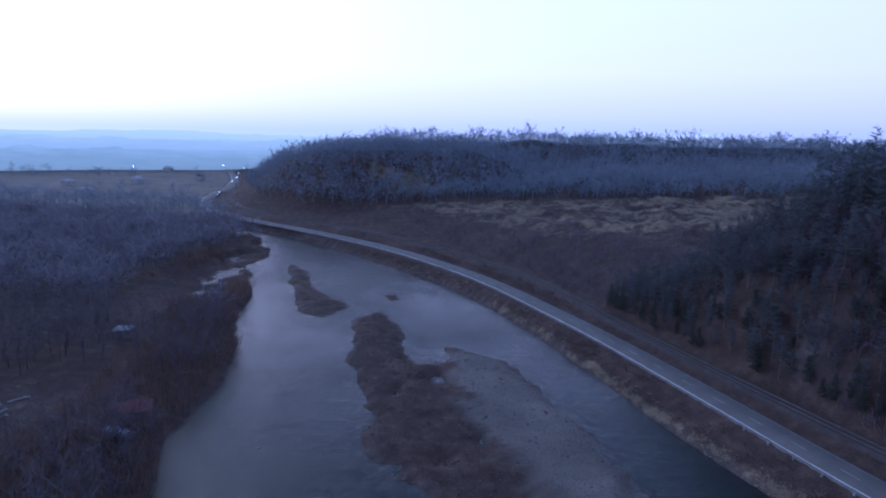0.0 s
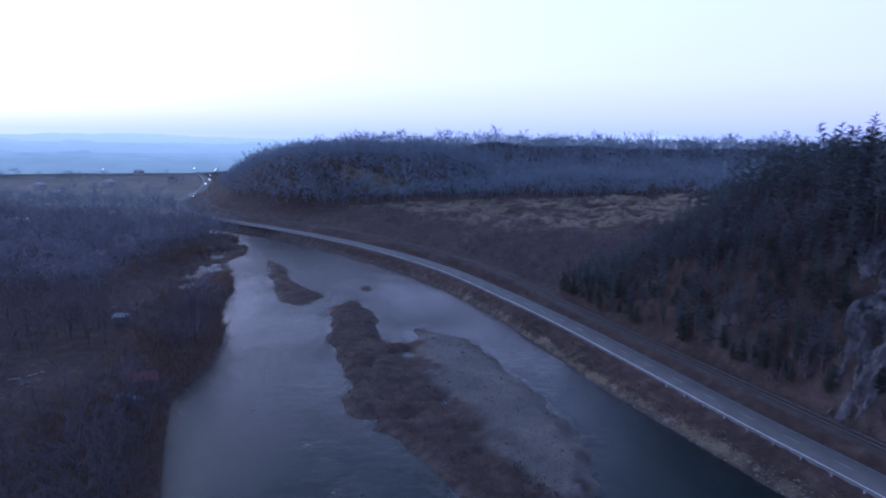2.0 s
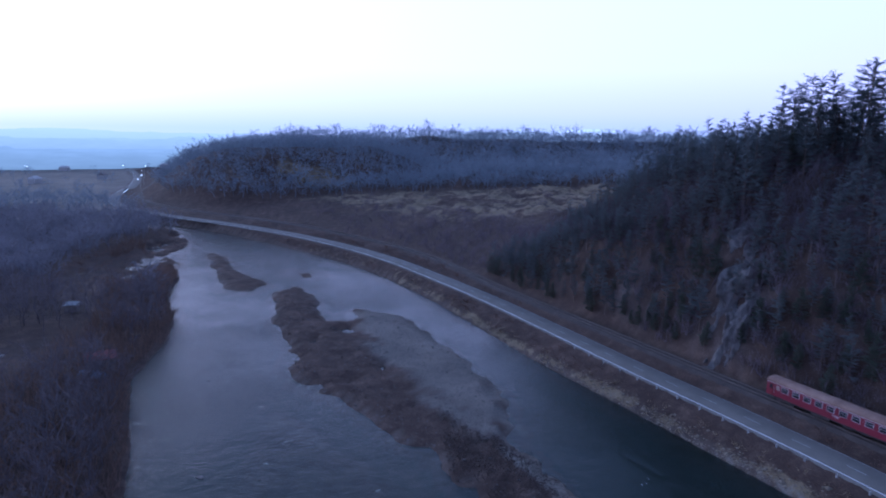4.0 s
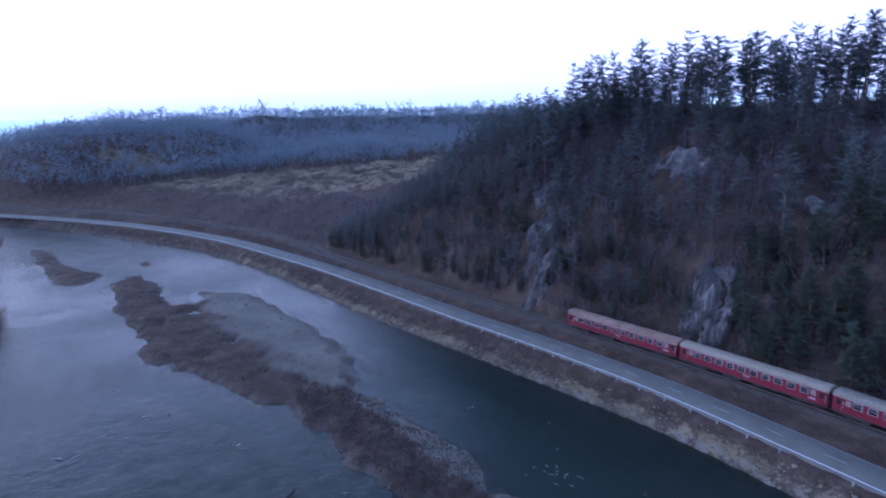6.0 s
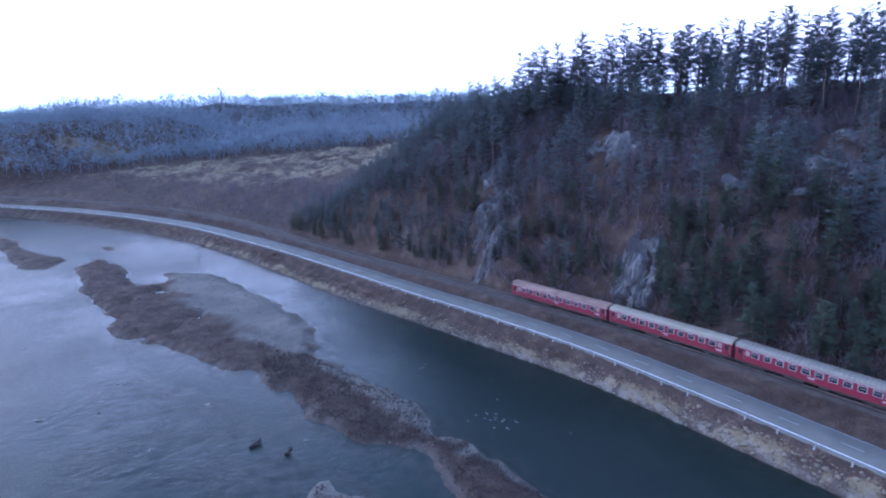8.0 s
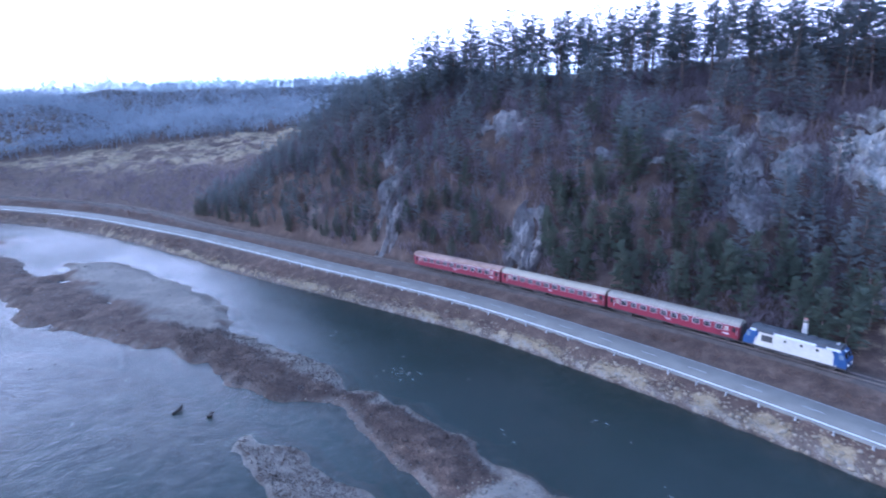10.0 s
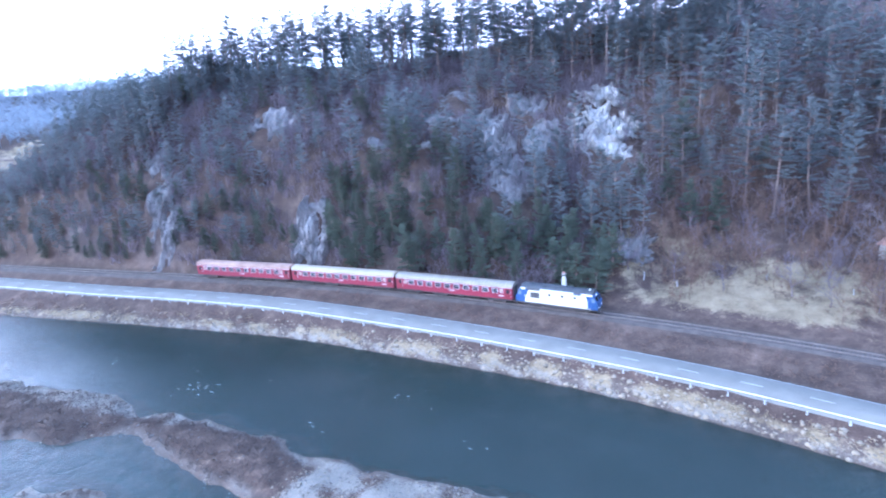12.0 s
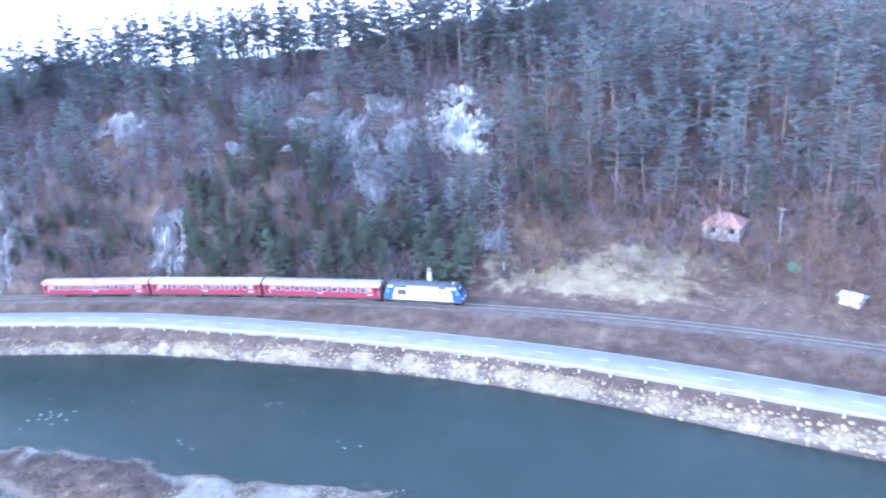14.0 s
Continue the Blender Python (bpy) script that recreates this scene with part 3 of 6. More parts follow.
def boxes(*sizes, bevel=0.0):
    """Boxes given as (x0, y0, z0, x1, y1, z1), joined into one bmesh."""
    bm = bmesh.new()
    for x0, y0, z0, x1, y1, z1 in sizes:
        m = Matrix.Translation(((x0 + x1) / 2, (y0 + y1) / 2, (z0 + z1) / 2)) @ Matrix.Diagonal((abs(x1 - x0), abs(y1 - y0), abs(z1 - z0), 1))
        bmesh.ops.create_cube(bm, size=1, matrix=m)
    if bevel:
        bmesh.ops.bevel(bm, geom=bm.edges[:], offset=bevel, segments=2, affect="EDGES")
    return bm


def prism(profile, x0, x1, rows=1):
    """A profile in (y, z), closed, drawn out along x with end caps."""
    n = len(profile)
    xs = np.linspace(x0, x1, rows + 1)
    v = [(x, y, z) for x in xs for y, z in profile]
    f = [(r * n + k, r * n + (k + 1) % n, (r + 1) * n + (k + 1) % n, (r + 1) * n + k) for r in range(rows) for k in range(n)]
    return v, [*f, tuple(range(n))[::-1], tuple(range(rows * n, rows * n + n))]


def disc(r, depth, m, segments=20):
    bm = bmesh.new()
    bmesh.ops.create_cone(bm, cap_ends=True, segments=segments, radius1=r, radius2=r, depth=depth, matrix=m)
    return bm


def tri_mesh(name, verts, tris, material):
    """A mesh of triangles from arrays."""
    me = bpy.data.meshes.new(name)
    me.vertices.add(len(verts))
    me.vertices.foreach_set("co", np.asarray(verts, np.float32).ravel())
    me.loops.add(len(tris) * 3)
    me.loops.foreach_set("vertex_index", np.asarray(tris, np.int32).ravel())
    me.polygons.add(len(tris))
    me.polygons.foreach_set("loop_start", np.arange(len(tris), dtype=np.int32) * 3)
    me.materials.append(material)
    me.update(calc_edges=True)
    return me


# ---- plants ----
class Growth:
    """Collects tapered sticks and leaves as triangles."""

    def __init__(self, seed):
        self.r, self.v, self.f, self.count = np.random.RandomState(seed), [], [], 0

    def stick(self, a, b, ra, rb, sides=3):
        a, b = np.array(a, float), np.array(b, float)
        d = (b - a) / (np.linalg.norm(b - a) + 1e-9)
        u = np.cross(d, (0.3, 0.9, 0.2) if abs(d[2]) > 0.8 else (0, 0, 1))
        u /= np.linalg.norm(u) + 1e-9
        w = np.cross(d, u)
        ang = np.arange(sides) * 2 * np.pi / sides
        ring = np.cos(ang)[:, None] * u + np.sin(ang)[:, None] * w
        self.v.append(np.concatenate([a + ra * ring, b + rb * ring]))
        k = np.arange(sides)
        j = (k + 1) % sides
        self.f.append(np.concatenate([np.stack([k, j, sides + j], 1), np.stack([k, sides + j, sides + k], 1)]) + self.count)
        self.count += 2 * sides

    def blade(self, a, b, width):
        """A thin twig: one long triangle."""
        a, b = np.array(a, float), np.array(b, float)
        side = np.cross(b - a, self.r.normal(size=3))
        side *= width / (np.linalg.norm(side) + 1e-9)
        self.v.append(np.stack([a - side, a + side, b]))
        self.f.append(np.array([[0, 1, 2]]) + self.count)
        self.count += 3

    def fan(self, c, az, size, n):
        """Needled twigs spread flat from a bough: slender triangles."""
        for _ in range(n):
            a = az + self.r.uniform(-1.25, 1.25)
            u = np.array((np.cos(a), np.sin(a), self.r.uniform(-0.22, 0.38))) * size * self.r.uniform(0.55, 1.15)
            w = np.array((-np.sin(a), np.cos(a), self.r.uniform(-0.4, 0.4))) * size * self.r.uniform(0.10, 0.20)
            m = c + self.r.normal(size=3) * (0.10, 0.10, 0.07) - 0.25 * u
            self.v.append(np.stack([m - w, m + w, m + u]))
            self.f.append(np.array([[0, 1, 2]]) + self.count)
            self.count += 3

    def done(self):
        return np.concatenate(self.v), np.concatenate(self.f)


def pine(seed, height, base, spread, whorls, per, blades, cone=0.75, plump=1.08, loose=0.75, boughs=True):
    """Trunk and crown of a pine: flat tiers of boughs from base (a share of its height) up."""
    t, c = Growth(seed), Growth(seed + 500)
    r = t.r
    bend = r.normal(size=2) * 0.25
    at = lambda u: np.array((bend[0] * np.sin(2.2 * u), bend[1] * np.sin(1.7 * u + 0.4), height * u))  # noqa: E731
    for k in range(5):
        t.stick(at(k / 5), at((k + 1) / 5), height * 0.012 * (1 - k / 5.4), height * 0.012 * (1 - (k + 1) / 5.4), 5)
    for k in range(whorls):
        layer = base + (0.96 - base) * (k + 0.5) / whorls
        h = (layer - base) / (1 - base)
        full = spread * ((1 - h) ** cone * 0.95 + 0.09) * min(1.0, 0.6 + 1.5 * h)
        for _ in range(per if h > 0.25 else max(2, per - 2)):
            reach, a = full * r.uniform(0.45, 1.15), r.uniform(0, 2 * np.pi)
            u = min(0.985, layer + r.uniform(-loose, loose) * (1 - base) / whorls)
            lift = reach * r.uniform(-0.12, 0.34) + 0.4 * h
            tip = at(u) + np.array((np.cos(a) * reach, np.sin(a) * reach, lift))
            if boughs and h < 0.8:
                t.stick(at(u), tip, 0.045, 0.012)
            for q in np.linspace(0.30, 1.0, 2 + int(reach * 1.3)):
                c.fan(at(u) + (tip - at(u)) * q, a, plump * (0.50 + 0.13 * reach), blades)
    for q in (0.955, 0.98, 1.0):
        c.fan(at(q), r.uniform(0, 6.28), 0.45, 5)
    return t.done(), c.done()


def bare_tree(seed, height, limbs, forks, twigs, spread=0.34, girth=0.014, stout=1.0):
    t, g = Growth(seed + 900), Growth(seed)
    r = g.r
    pts = [np.zeros(3)]
    for k in range(4):
        pts.append(pts[-1] + np.array((*r.normal(size=2) * 0.035 * height, height * 0.2)))
    for k in range(4):
        t.stick(pts[k], pts[k + 1], height * girth * (1 - 0.2 * k), height * girth * (0.8 - 0.2 * k) + 0.01, 4 if limbs > 8 else 3)
    for k in range(limbs):
        u = 0.22 + 0.76 * (k + r.uniform()) / limbs
        i = min(int(u * 4), 3)
        a = pts[i] + (pts[i + 1] - pts[i]) * (u * 4 - i)
        az, reach = r.uniform(0, 2 * np.pi), height * spread * (1.15 - 0.75 * u) * r.uniform(0.7, 1.25)
        b = a + np.array((np.cos(az) * reach, np.sin(az) * reach, reach * r.uniform(0.5, 1.3)))
        if stout > 2:
            g.blade(a, b, height * 0.0035 * min(stout, 2.6))
        else:
            g.stick(a, b, height * 0.0045, height * 0.0015)
        for _ in range(forks):
            q = r.uniform(0.3, 1.0)
            s = a + (b - a) * q
            e = s + (b - a) * 0.38 * r.uniform(0.6, 1.2) + r.normal(size=3) * reach * 0.26
            g.blade(s, e, height * 0.0024 * stout)
            for _ in range(twigs):
                w = s + (e - s) * r.uniform(0.25, 1)
                g.blade(w, w + (e - s) * 0.5 + r.normal(size=3) * reach * 0.2, height * 0.0017 * stout)
    return t.done(), g.done()


def joined(trunk, crown):
    return np.concatenate([trunk[0], crown[0]]), np.concatenate([trunk[1], crown[1] + len(trunk[0])])


def thicket(seed, height, width, stems, twigs):
    """A clump of thin stems from one patch of ground."""
    g = Growth(seed)
    r = g.r
    for _ in range(stems):
        a = np.array((*r.normal(size=2) * width * 0.3, -0.1))
        b = a + np.array((*r.normal(size=2) * width * 0.35, height * r.uniform(0.45, 1.1)))
        g.blade(a, b, 0.05 + 0.008 * height)
        for _ in range(twigs):
            s = a + (b - a) * r.uniform(0.3, 0.9)
            g.blade(s, s + (b - a) * 0.35 + r.normal(size=3) * height * 0.14, 0.045)
    return g.done()


def strew(name, kinds, x, y, scales, material, label, category, seed=1, sink=0.1, z=None, second=None):
    """One object of many plants: each place gets one of the kinds, turned and scaled. Kinds may carry a mask of faces in the second material."""
    r = np.random.RandomState(seed)
    z = ground_height(x, y) if z is None else z
    vs, fs, ms, count = [], [], [], 0
    for px, py, pz, s in zip(x, y, z, scales):
        v, f, *mask = kinds[r.randint(len(kinds))]
        ms.append(mask[0] if mask else np.zeros(len(f), np.int32))
        a = r.uniform(0, 2 * np.pi)
        turn = np.array([[np.cos(a), -np.sin(a), 0], [np.sin(a), np.cos(a), 0], [0, 0, r.uniform(0.88, 1.15)]])
        vs.append((v @ turn.T * s + (px, py, pz - sink)).astype(np.float32))
        fs.append(f + count)
        count += len(v)
    ob = new(name, tri_mesh(name, np.concatenate(vs), np.concatenate(fs), material))
    if second:
        ob.data.materials.append(second)
        ob.data.polygons.foreach_set("material_index", np.concatenate(ms).astype(np.int32))
    return tagged(ob, label, category, kind="stuff")


def whole_pine(trunk, crown):
    """Trunk and crown as one kind for strew(), with the mask of the crown's faces."""
    (tv, tf), (cv, cf) = trunk, crown
    return np.concatenate([tv, cv]), np.concatenate([tf, cf + len(tv)]), np.r_[np.zeros(len(tf), np.int32), np.ones(len(cf), np.int32)]


def sow(seed, n, x0, x1, y0, y1, apart, keep):
    """Places at random in a rectangle that keep() allows, none closer than apart."""
    r = np.random.RandomState(seed)
    x, y = r.uniform(x0, x1, n), r.uniform(y0, y1, n)
    z, k = land(x, y)
    ok = keep(x, y, z, k, r)
    x, y, z = x[ok], y[ok], z[ok]
    seen, pick = {}, []
    for i in range(len(x)):
        c = (int(x[i] // apart), int(y[i] // apart))
        near = [j for a in (-1, 0, 1) for b in (-1, 0, 1) for j in seen.get((c[0] + a, c[1] + b), ())]
        if all((x[i] - x[j]) ** 2 + (y[i] - y[j]) ** 2 > apart * apart for j in near):
            seen.setdefault(c, []).append(i)
            pick.append(i)
    return x[pick], y[pick], z[pick]


def tree_model(name, trunk, crown, m_trunk, m_crown, label):
    t = tagged(new(name), label, "tree")
    tm, cm = tri_mesh("trunk", *trunk, m_trunk), tri_mesh("crown", *crown, m_crown)
    for n, me in (("trunk", tm), ("crown", cm)):
        new(n, me).parent = t
    return t


def plant(models, x, y, z, heights, group, seed, lean=3.0):
    """Copies of the models as things of their own; the first uses stand where the models were."""
    r = np.random.RandomState(seed)
    for px, py, pz, h in zip(x, y, z, heights):
        k = r.randint(len(models))
        m = pose(px, py, pz - 0.25, r.normal() * lean, r.normal() * lean, r.uniform(0, 360)) @ Matrix.Diagonal((h * r.uniform(0.85, 1.15), h * r.uniform(0.85, 1.15), h, 1))
        tagged(copy_thing(models[k], m), group=group)


def discard(models):
    for t in models:
        for o in (*t.children_recursive, t):
            bpy.data.objects.remove(o)


# Rock faces that stay bare: place, half width along the slope, half height, how far it juts out.
CRAGS = [(80.5, 98.0, 2.4, 7.0, 1.6), (76.0, 91.5, 2.8, 8.0, 1.8), (72.5, 85.5, 2.8, 7.0, 1.8), (89.2, 48.6, 4.8, 6.0, 2.0), (104.5, 78.8, 7.5, 5.5, 1.2), (134.5, 27.2, 4.8, 8.0, 1.8),
         (119.8, 12.3, 7.5, 7.5, 1.5), (149, 3.2, 8.6, 14.0, 1.7), (160, 8.5, 6.0, 6.5, 1.8), (147, 25.3, 5.0, 7.0, 1.4), (109, 28, 2.2, 2.2, 1.0),
         (118.8, -18.6, 5.0, 6.0, 1.6), (130, 88.5, 8.0, 4.5, 1.2), (126, 36, 8.0, 4.0, 1.2), (112, 46, 5.0, 4.0, 1.0), (141, 44, 6.0, 4.5, 1.0),
         (129.4, 22.7, 5.0, 9.0, 1.8), (139, 16, 5.0, 8.0, 1.4), (124.5, 17.0, 4.6, 7.0, 1.6)]


def clear_of_crags(x, y, reach=1.0):
    ok = np.ones(np.shape(x), bool)
    for cx, cy, w, h, _ in CRAGS:
        # the slope falls to the west: keep the view of the face open on that side, the more below a tall one
        ok &= ~((np.abs(y - cy + 0.55 * (cx - x)) < w * 0.85 * reach) & (x > cx - (12.5 if h < 10 else 22) * reach) & (x < cx + 2))
    return ok


def crag(seed, cx, cy, w, h, jut):
    """A weathered face: a sheet on the slope, broken by ledges and clefts, whose ragged rim sinks into the ground."""
    a, b = np.meshgrid(np.linspace(-1.5, 1.5, 64), np.linspace(-1.5, 1.5, 64))
    along_, down = np.array((-0.40, 0.916)), np.array((-0.916, -0.40))
    x, y = cx + along_[0] * a * w + down[0] * b * h * 0.75, cy + along_[1] * a * w + down[1] * b * h * 0.75
    z = ground_height(x, y).reshape(x.shape)
    aw, bh = a * w, b * h
    ragged = 0.75 * rough_ground(aw + 40 * seed, bh * 0.6, 5.5, seed) + 0.4 * rough_ground(aw, bh, 2.2, seed + 50)
    mask = 1.0 - a**2 - b**2 + ragged
    cleft = np.abs(rough_ground(aw * 1.6 + 9 * seed, bh * 0.45, 3.6, seed + 90))
    ledge = rough_ground(aw * 0.5, bh * 1.7 + 5 * seed, 3.0, seed + 130)
    out = np.where(mask > 0, np.minimum(mask * 1.8, 1.0) * jut * (0.6 + 0.9 * cleft + 0.22 * ledge), mask * 2.5 - 0.25)
    v = np.stack([x - 0.80 * out, y - 0.34 * out, z + 0.42 * out], -1).reshape(-1, 3)
    return v, grid_faces(64, 64)


def rock_material(name, dark, mid, light):
    m, n, l, p = nodes_of(name)
    c = n.new("ShaderNodeTexCoord").outputs["Object"]
    stretch = n.new("ShaderNodeMapping")
    stretch.inputs["Scale"].default_value = (1.0, 1.0, 0.35)
    l.new(c, stretch.inputs["Vector"])
    big, streak, fine = noise_node(n, l, c, 0.16, 4), noise_node(n, l, stretch.outputs[0], 0.9, 5, 0.65), noise_node(n, l, c, 3.5, 4, 0.7)
    f = math_node(n, l, "ADD", math_node(n, l, "MULTIPLY", big, 0.4), math_node(n, l, "ADD", math_node(n, l, "MULTIPLY", streak, 0.4), math_node(n, l, "MULTIPLY", fine, 0.2)))
    l.new(ramp_node(n, l, f, [(0.36, dark), (0.5, mid), (0.64, light)]), p.inputs["Base Color"])
    p.inputs["Roughness"].default_value = 0.93
    bump_node(n, l, math_node(n, l, "ADD", streak, math_node(n, l, "MULTIPLY", fine, 0.4)), 1.0, 0.6, p)
    return m


M_ROCK = rock_material("limestone", (0.07, 0.064, 0.062), (0.165, 0.152, 0.145), (0.30, 0.282, 0.265))
M_PALE_ROCK = rock_material("pale_limestone", (0.12, 0.112, 0.10), (0.28, 0.262, 0.24), (0.48, 0.455, 0.42))
for k, spec in enumerate(CRAGS):
    pale = k in (7, 8)
    ob = new("rock_outcrop", mesh_from("rock_outcrop", *crag(k + 1, *spec), M_PALE_ROCK if pale else M_ROCK))
    tagged(ob, "bright pale limestone face high on the wooded slope" if pale else "grey weathered limestone crag jutting from the wooded slope", "rock", "hillside crags")

TALL = [tree_model("pine_tree", *pine(k, 16, base, spread, tiers, 7, 9, 0.55, 0.95, 0.32), M_BARK, M_PINE, "tall dark pine with a bare lower trunk on the ridge")
        for k, base, spread, tiers in ((1, 0.34, 3.0, 10), (2, 0.44, 3.2, 8), (3, 0.26, 2.9, 11), (4, 0.38, 3.4, 9), (5, 0.20, 3.1, 12))]
YOUNG = [tree_model("pine_tree", *pine(k, 10, 0.10, 2.5, 12, 8, 9, 0.75, 1.05, 0.5), M_BARK, M_YOUNG_PINE, "bushy green pine with boughs almost to the ground") for k in (11, 12, 13, 14)]
BARE = [bare_tree(s, 9, 14, 7, 3, stout=1.5) for s in (21, 22, 23, 24)]


LEAFLESS = [tree_model("bare_tree", *g, M_BARE, M_BARE, "leafless grey-brown deciduous tree with fine twigs") for g in BARE]

PINE_KINDS = [whole_pine(*pine(k, 16, 0.26, 3.3, 9, 5, 5, 0.65, 1.7, 0.35, False)) for k in (6, 7, 8)] + [whole_pine(*pine(k, 12, 0.08, 2.9, 9, 5, 4, 0.8, 1.7, 0.5, False)) for k in (15, 16, 17)]


def stand(models, places, heights, most, group, seed, spill, lean=2.5):
    """The trees nearest the valley as things, up to most; the others are noted for the one wood behind them."""
    x, y, z = places
    order = np.argsort(beside(RAIL, x, y)[0])
    near, rest = order[:most], order[most:]
    plant(models, x[near], y[near], z[near], heights[near], group, seed, lean)
    spill.append((x[rest], y[rest], z[rest], heights[rest]))


spill = []
some = sow(41, 2600, 95, 260, -10, 125, 4.9, lambda x, y, z, k, r: (z > 39) & (k["rail"] > np.interp(k["way"], (30, 60, 90, 120), (70, 58, 46, 40))) & (k["rail"] < 135) & (k["way"] < 120) & clear_of_crags(x, y))
stand(TALL, some, np.interp(some[0], (92, 104, 116), (1.15, 1.3, 1.42)) * np.random.RandomState(1).uniform(0.82, 1.12, len(some[0])), 100, "ridge pines", 51, spill)
some = sow(42, 4000, 36, 150, 95, 185, 2.7, lambda x, y, z, k, r: (k["rail"] > 5) & (k["rail"] < 80) & (k["way"] > 96) & (k["way"] < 178) & (z > 6.2) & clear_of_crags(x, y))
stand(TALL + YOUNG[:2], some, np.interp(some[2], (12, 24, 36), (0.5, 0.68, 0.92)) * np.random.RandomState(2).uniform(0.7, 1.1, len(some[0])), 60, "spur pines", 52, spill)
some = sow(43, 700, 88, 135, -20, 48, 2.8, lambda x, y, z, k, r: (k["rail"] > 5.5) & (k["rail"] < 30) & (r.uniform(size=len(x)) < 0.7) & clear_of_crags(x, y))
stand(YOUNG, some, np.random.RandomState(3).uniform(0.75, 1.25, len(some[0])), 50, "pines by the railway", 53, spill)
some = sow(44, 2400, 66, 180, 5, 112, 3.4, lambda x, y, z, k, r: (k["rail"] > 6) & (k["rail"] < 62) & (r.uniform(size=len(x)) < np.where((k["way"] < 62) & (k["rail"] > 24), 0.10, 0.7)) & clear_of_crags(x, y))
stand(YOUNG, some, np.random.RandomState(4).uniform(0.45, 0.95, len(some[0])), 40, "slope pines", 54, spill)
some = sow(45, 4600, 112, 330, -170, 8, 5.2, lambda x, y, z, k, r: (k["rail"] > 30) & (z > 11) & (r.uniform(size=len(x)) < np.where(k["rail"] < 135, 0.75, 0)) & clear_of_crags(x, y))
stand(TALL + YOUNG[:2], some, np.random.RandomState(5).uniform(0.85, 1.6, len(some[0])), 46, "forest pines", 55, spill)
some = sow(49, 2600, 36, 110, 60, 178, 2.3, lambda x, y, z, k, r: (k["rail"] > 4.6) & (k["rail"] < 18) & (k["way"] > 62) & (k["way"] < 178) & clear_of_crags(x, y, 0.6))
stand(YOUNG, some, np.random.RandomState(9).uniform(0.35, 0.7, len(some[0])), 20, "pines at the foot of the spur", 59, spill)
some = sow(50, 2200, 90, 230, -12, 125, 3.6, lambda x, y, z, k, r: (z > 33) & (k["rail"] > 36) & (k["rail"] < 74) & (k["way"] < 120) & (r.uniform(size=len(x)) < np.interp(z, (34, 42), (0.35, 0.85)) * np.where(k["way"] < 72, 0.35, 1.0)) & clear_of_crags(x, y))
stand(YOUNG, some, np.random.RandomState(10).uniform(0.55, 1.05, len(some[0])), 10, "young pines below the ridge", 60, spill)
some = sow(51, 1500, 110, 260, -10, 120, 4.4, lambda x, y, z, k, r: (z > 43) & (k["rail"] > 66) & (k["rail"] < 140) & (r.uniform(size=len(x)) < 0.55) & clear_of_crags(x, y))
spill.append((*some, np.random.RandomState(11).uniform(0.3, 0.6, len(some[0]))))
x, y, z, h = (np.concatenate(c) for c in zip(*spill))
strew("pine_wood", PINE_KINDS, x, y, h, M_BARK, "dark pine wood over the upper hillside", "wood", 12, 0.25, z, M_PINE)
# leafless trees along the meadow and the western shore
x, y, z = sow(46, 400, 112, 160, -110, -18, 5.5, lambda x, y, z, k, r: (k["rail"] > 14) & (k["rail"] < 52))
plant(LEAFLESS, x[:46], y[:46], z[:46], np.random.RandomState(6).uniform(0.55, 0.95, 46), "meadow trees", 56)
x, y, z = sow(47, 900, -110, -34, 45, 250, 4.2, lambda x, y, z, k, r: (k["left"] > 1.2) & (k["left"] < 13) & (k["marsh"] < 0.05))
plant(LEAFLESS, x[:110], y[:110], z[:110], np.random.RandomState(7).uniform(0.5, 0.95, 110), "shore trees", 57)
# leafless trees among the rocks
x, y, z = sow(48, 700, 66, 150, -10, 150, 4.0, lambda x, y, z, k, r: (k["rail"] > 4.5) & (k["rail"] < 50) & clear_of_crags(x, y, 1.0))
plant(LEAFLESS, x[:90], y[:90], z[:90], np.random.RandomState(8).uniform(0.45, 0.85, 90), "slope trees", 58)
discard(TALL + YOUNG + LEAFLESS)

SCRUB = [thicket(s, 3.2, 2.6, 18, 4) for s in range(61, 67)]
LIGHT_BARE = [joined(*bare_tree(s, 9, 9, 5, 2, 0.42, 0.014, 2.6)) for s in range(71, 77)]
THIN_BARE = [joined(*bare_tree(s, 9, 10, 5, 2, 0.34, 0.009, 2.1)) for s in range(121, 126)]
FAR_BARE = [joined(*bare_tree(s, 9, 9, 4, 1, 0.50, 0.018, 8.0)) for s in range(81, 86)]
rs = np.random.RandomState
x, y, z = sow(61, 14000, 62, 190, -14, 185, 1.7, lambda x, y, z, k, r: (k["rail"] > 4.2) & (k["rail"] < 85) & (k["way"] > -12) & clear_of_crags(x, y, 0.95))
strew("hillside_scrub", SCRUB, x, y, rs(1).uniform(0.5, 1.35, len(x)), M_BARE, "dense leafless scrub over the rocky hillside", "scrub", 2, 0.1, z)
x, y, z = sow(62, 5200, 104, 360, -190, 10, 3.0, lambda x, y, z, k, r: (k["rail"] > 26) & (z > 7.5) & (r.uniform(size=len(x)) < 0.75) & clear_of_crags(x, y, 0.6))
strew("forest_undergrowth", SCRUB + THIN_BARE[:3], x, y, rs(2).uniform(0.6, 1.2, len(x)), M_BARE, "leafless undergrowth between the forest pines", "undergrowth", 3, 0.1, z)
x, y, z = sow(72, 2600, 108, 300, -180, 6, 4.6, lambda x, y, z, k, r: (k["rail"] > 26) & (k["rail"] < 120) & (z > 8) & (r.uniform(size=len(x)) < 0.4) & clear_of_crags(x, y))
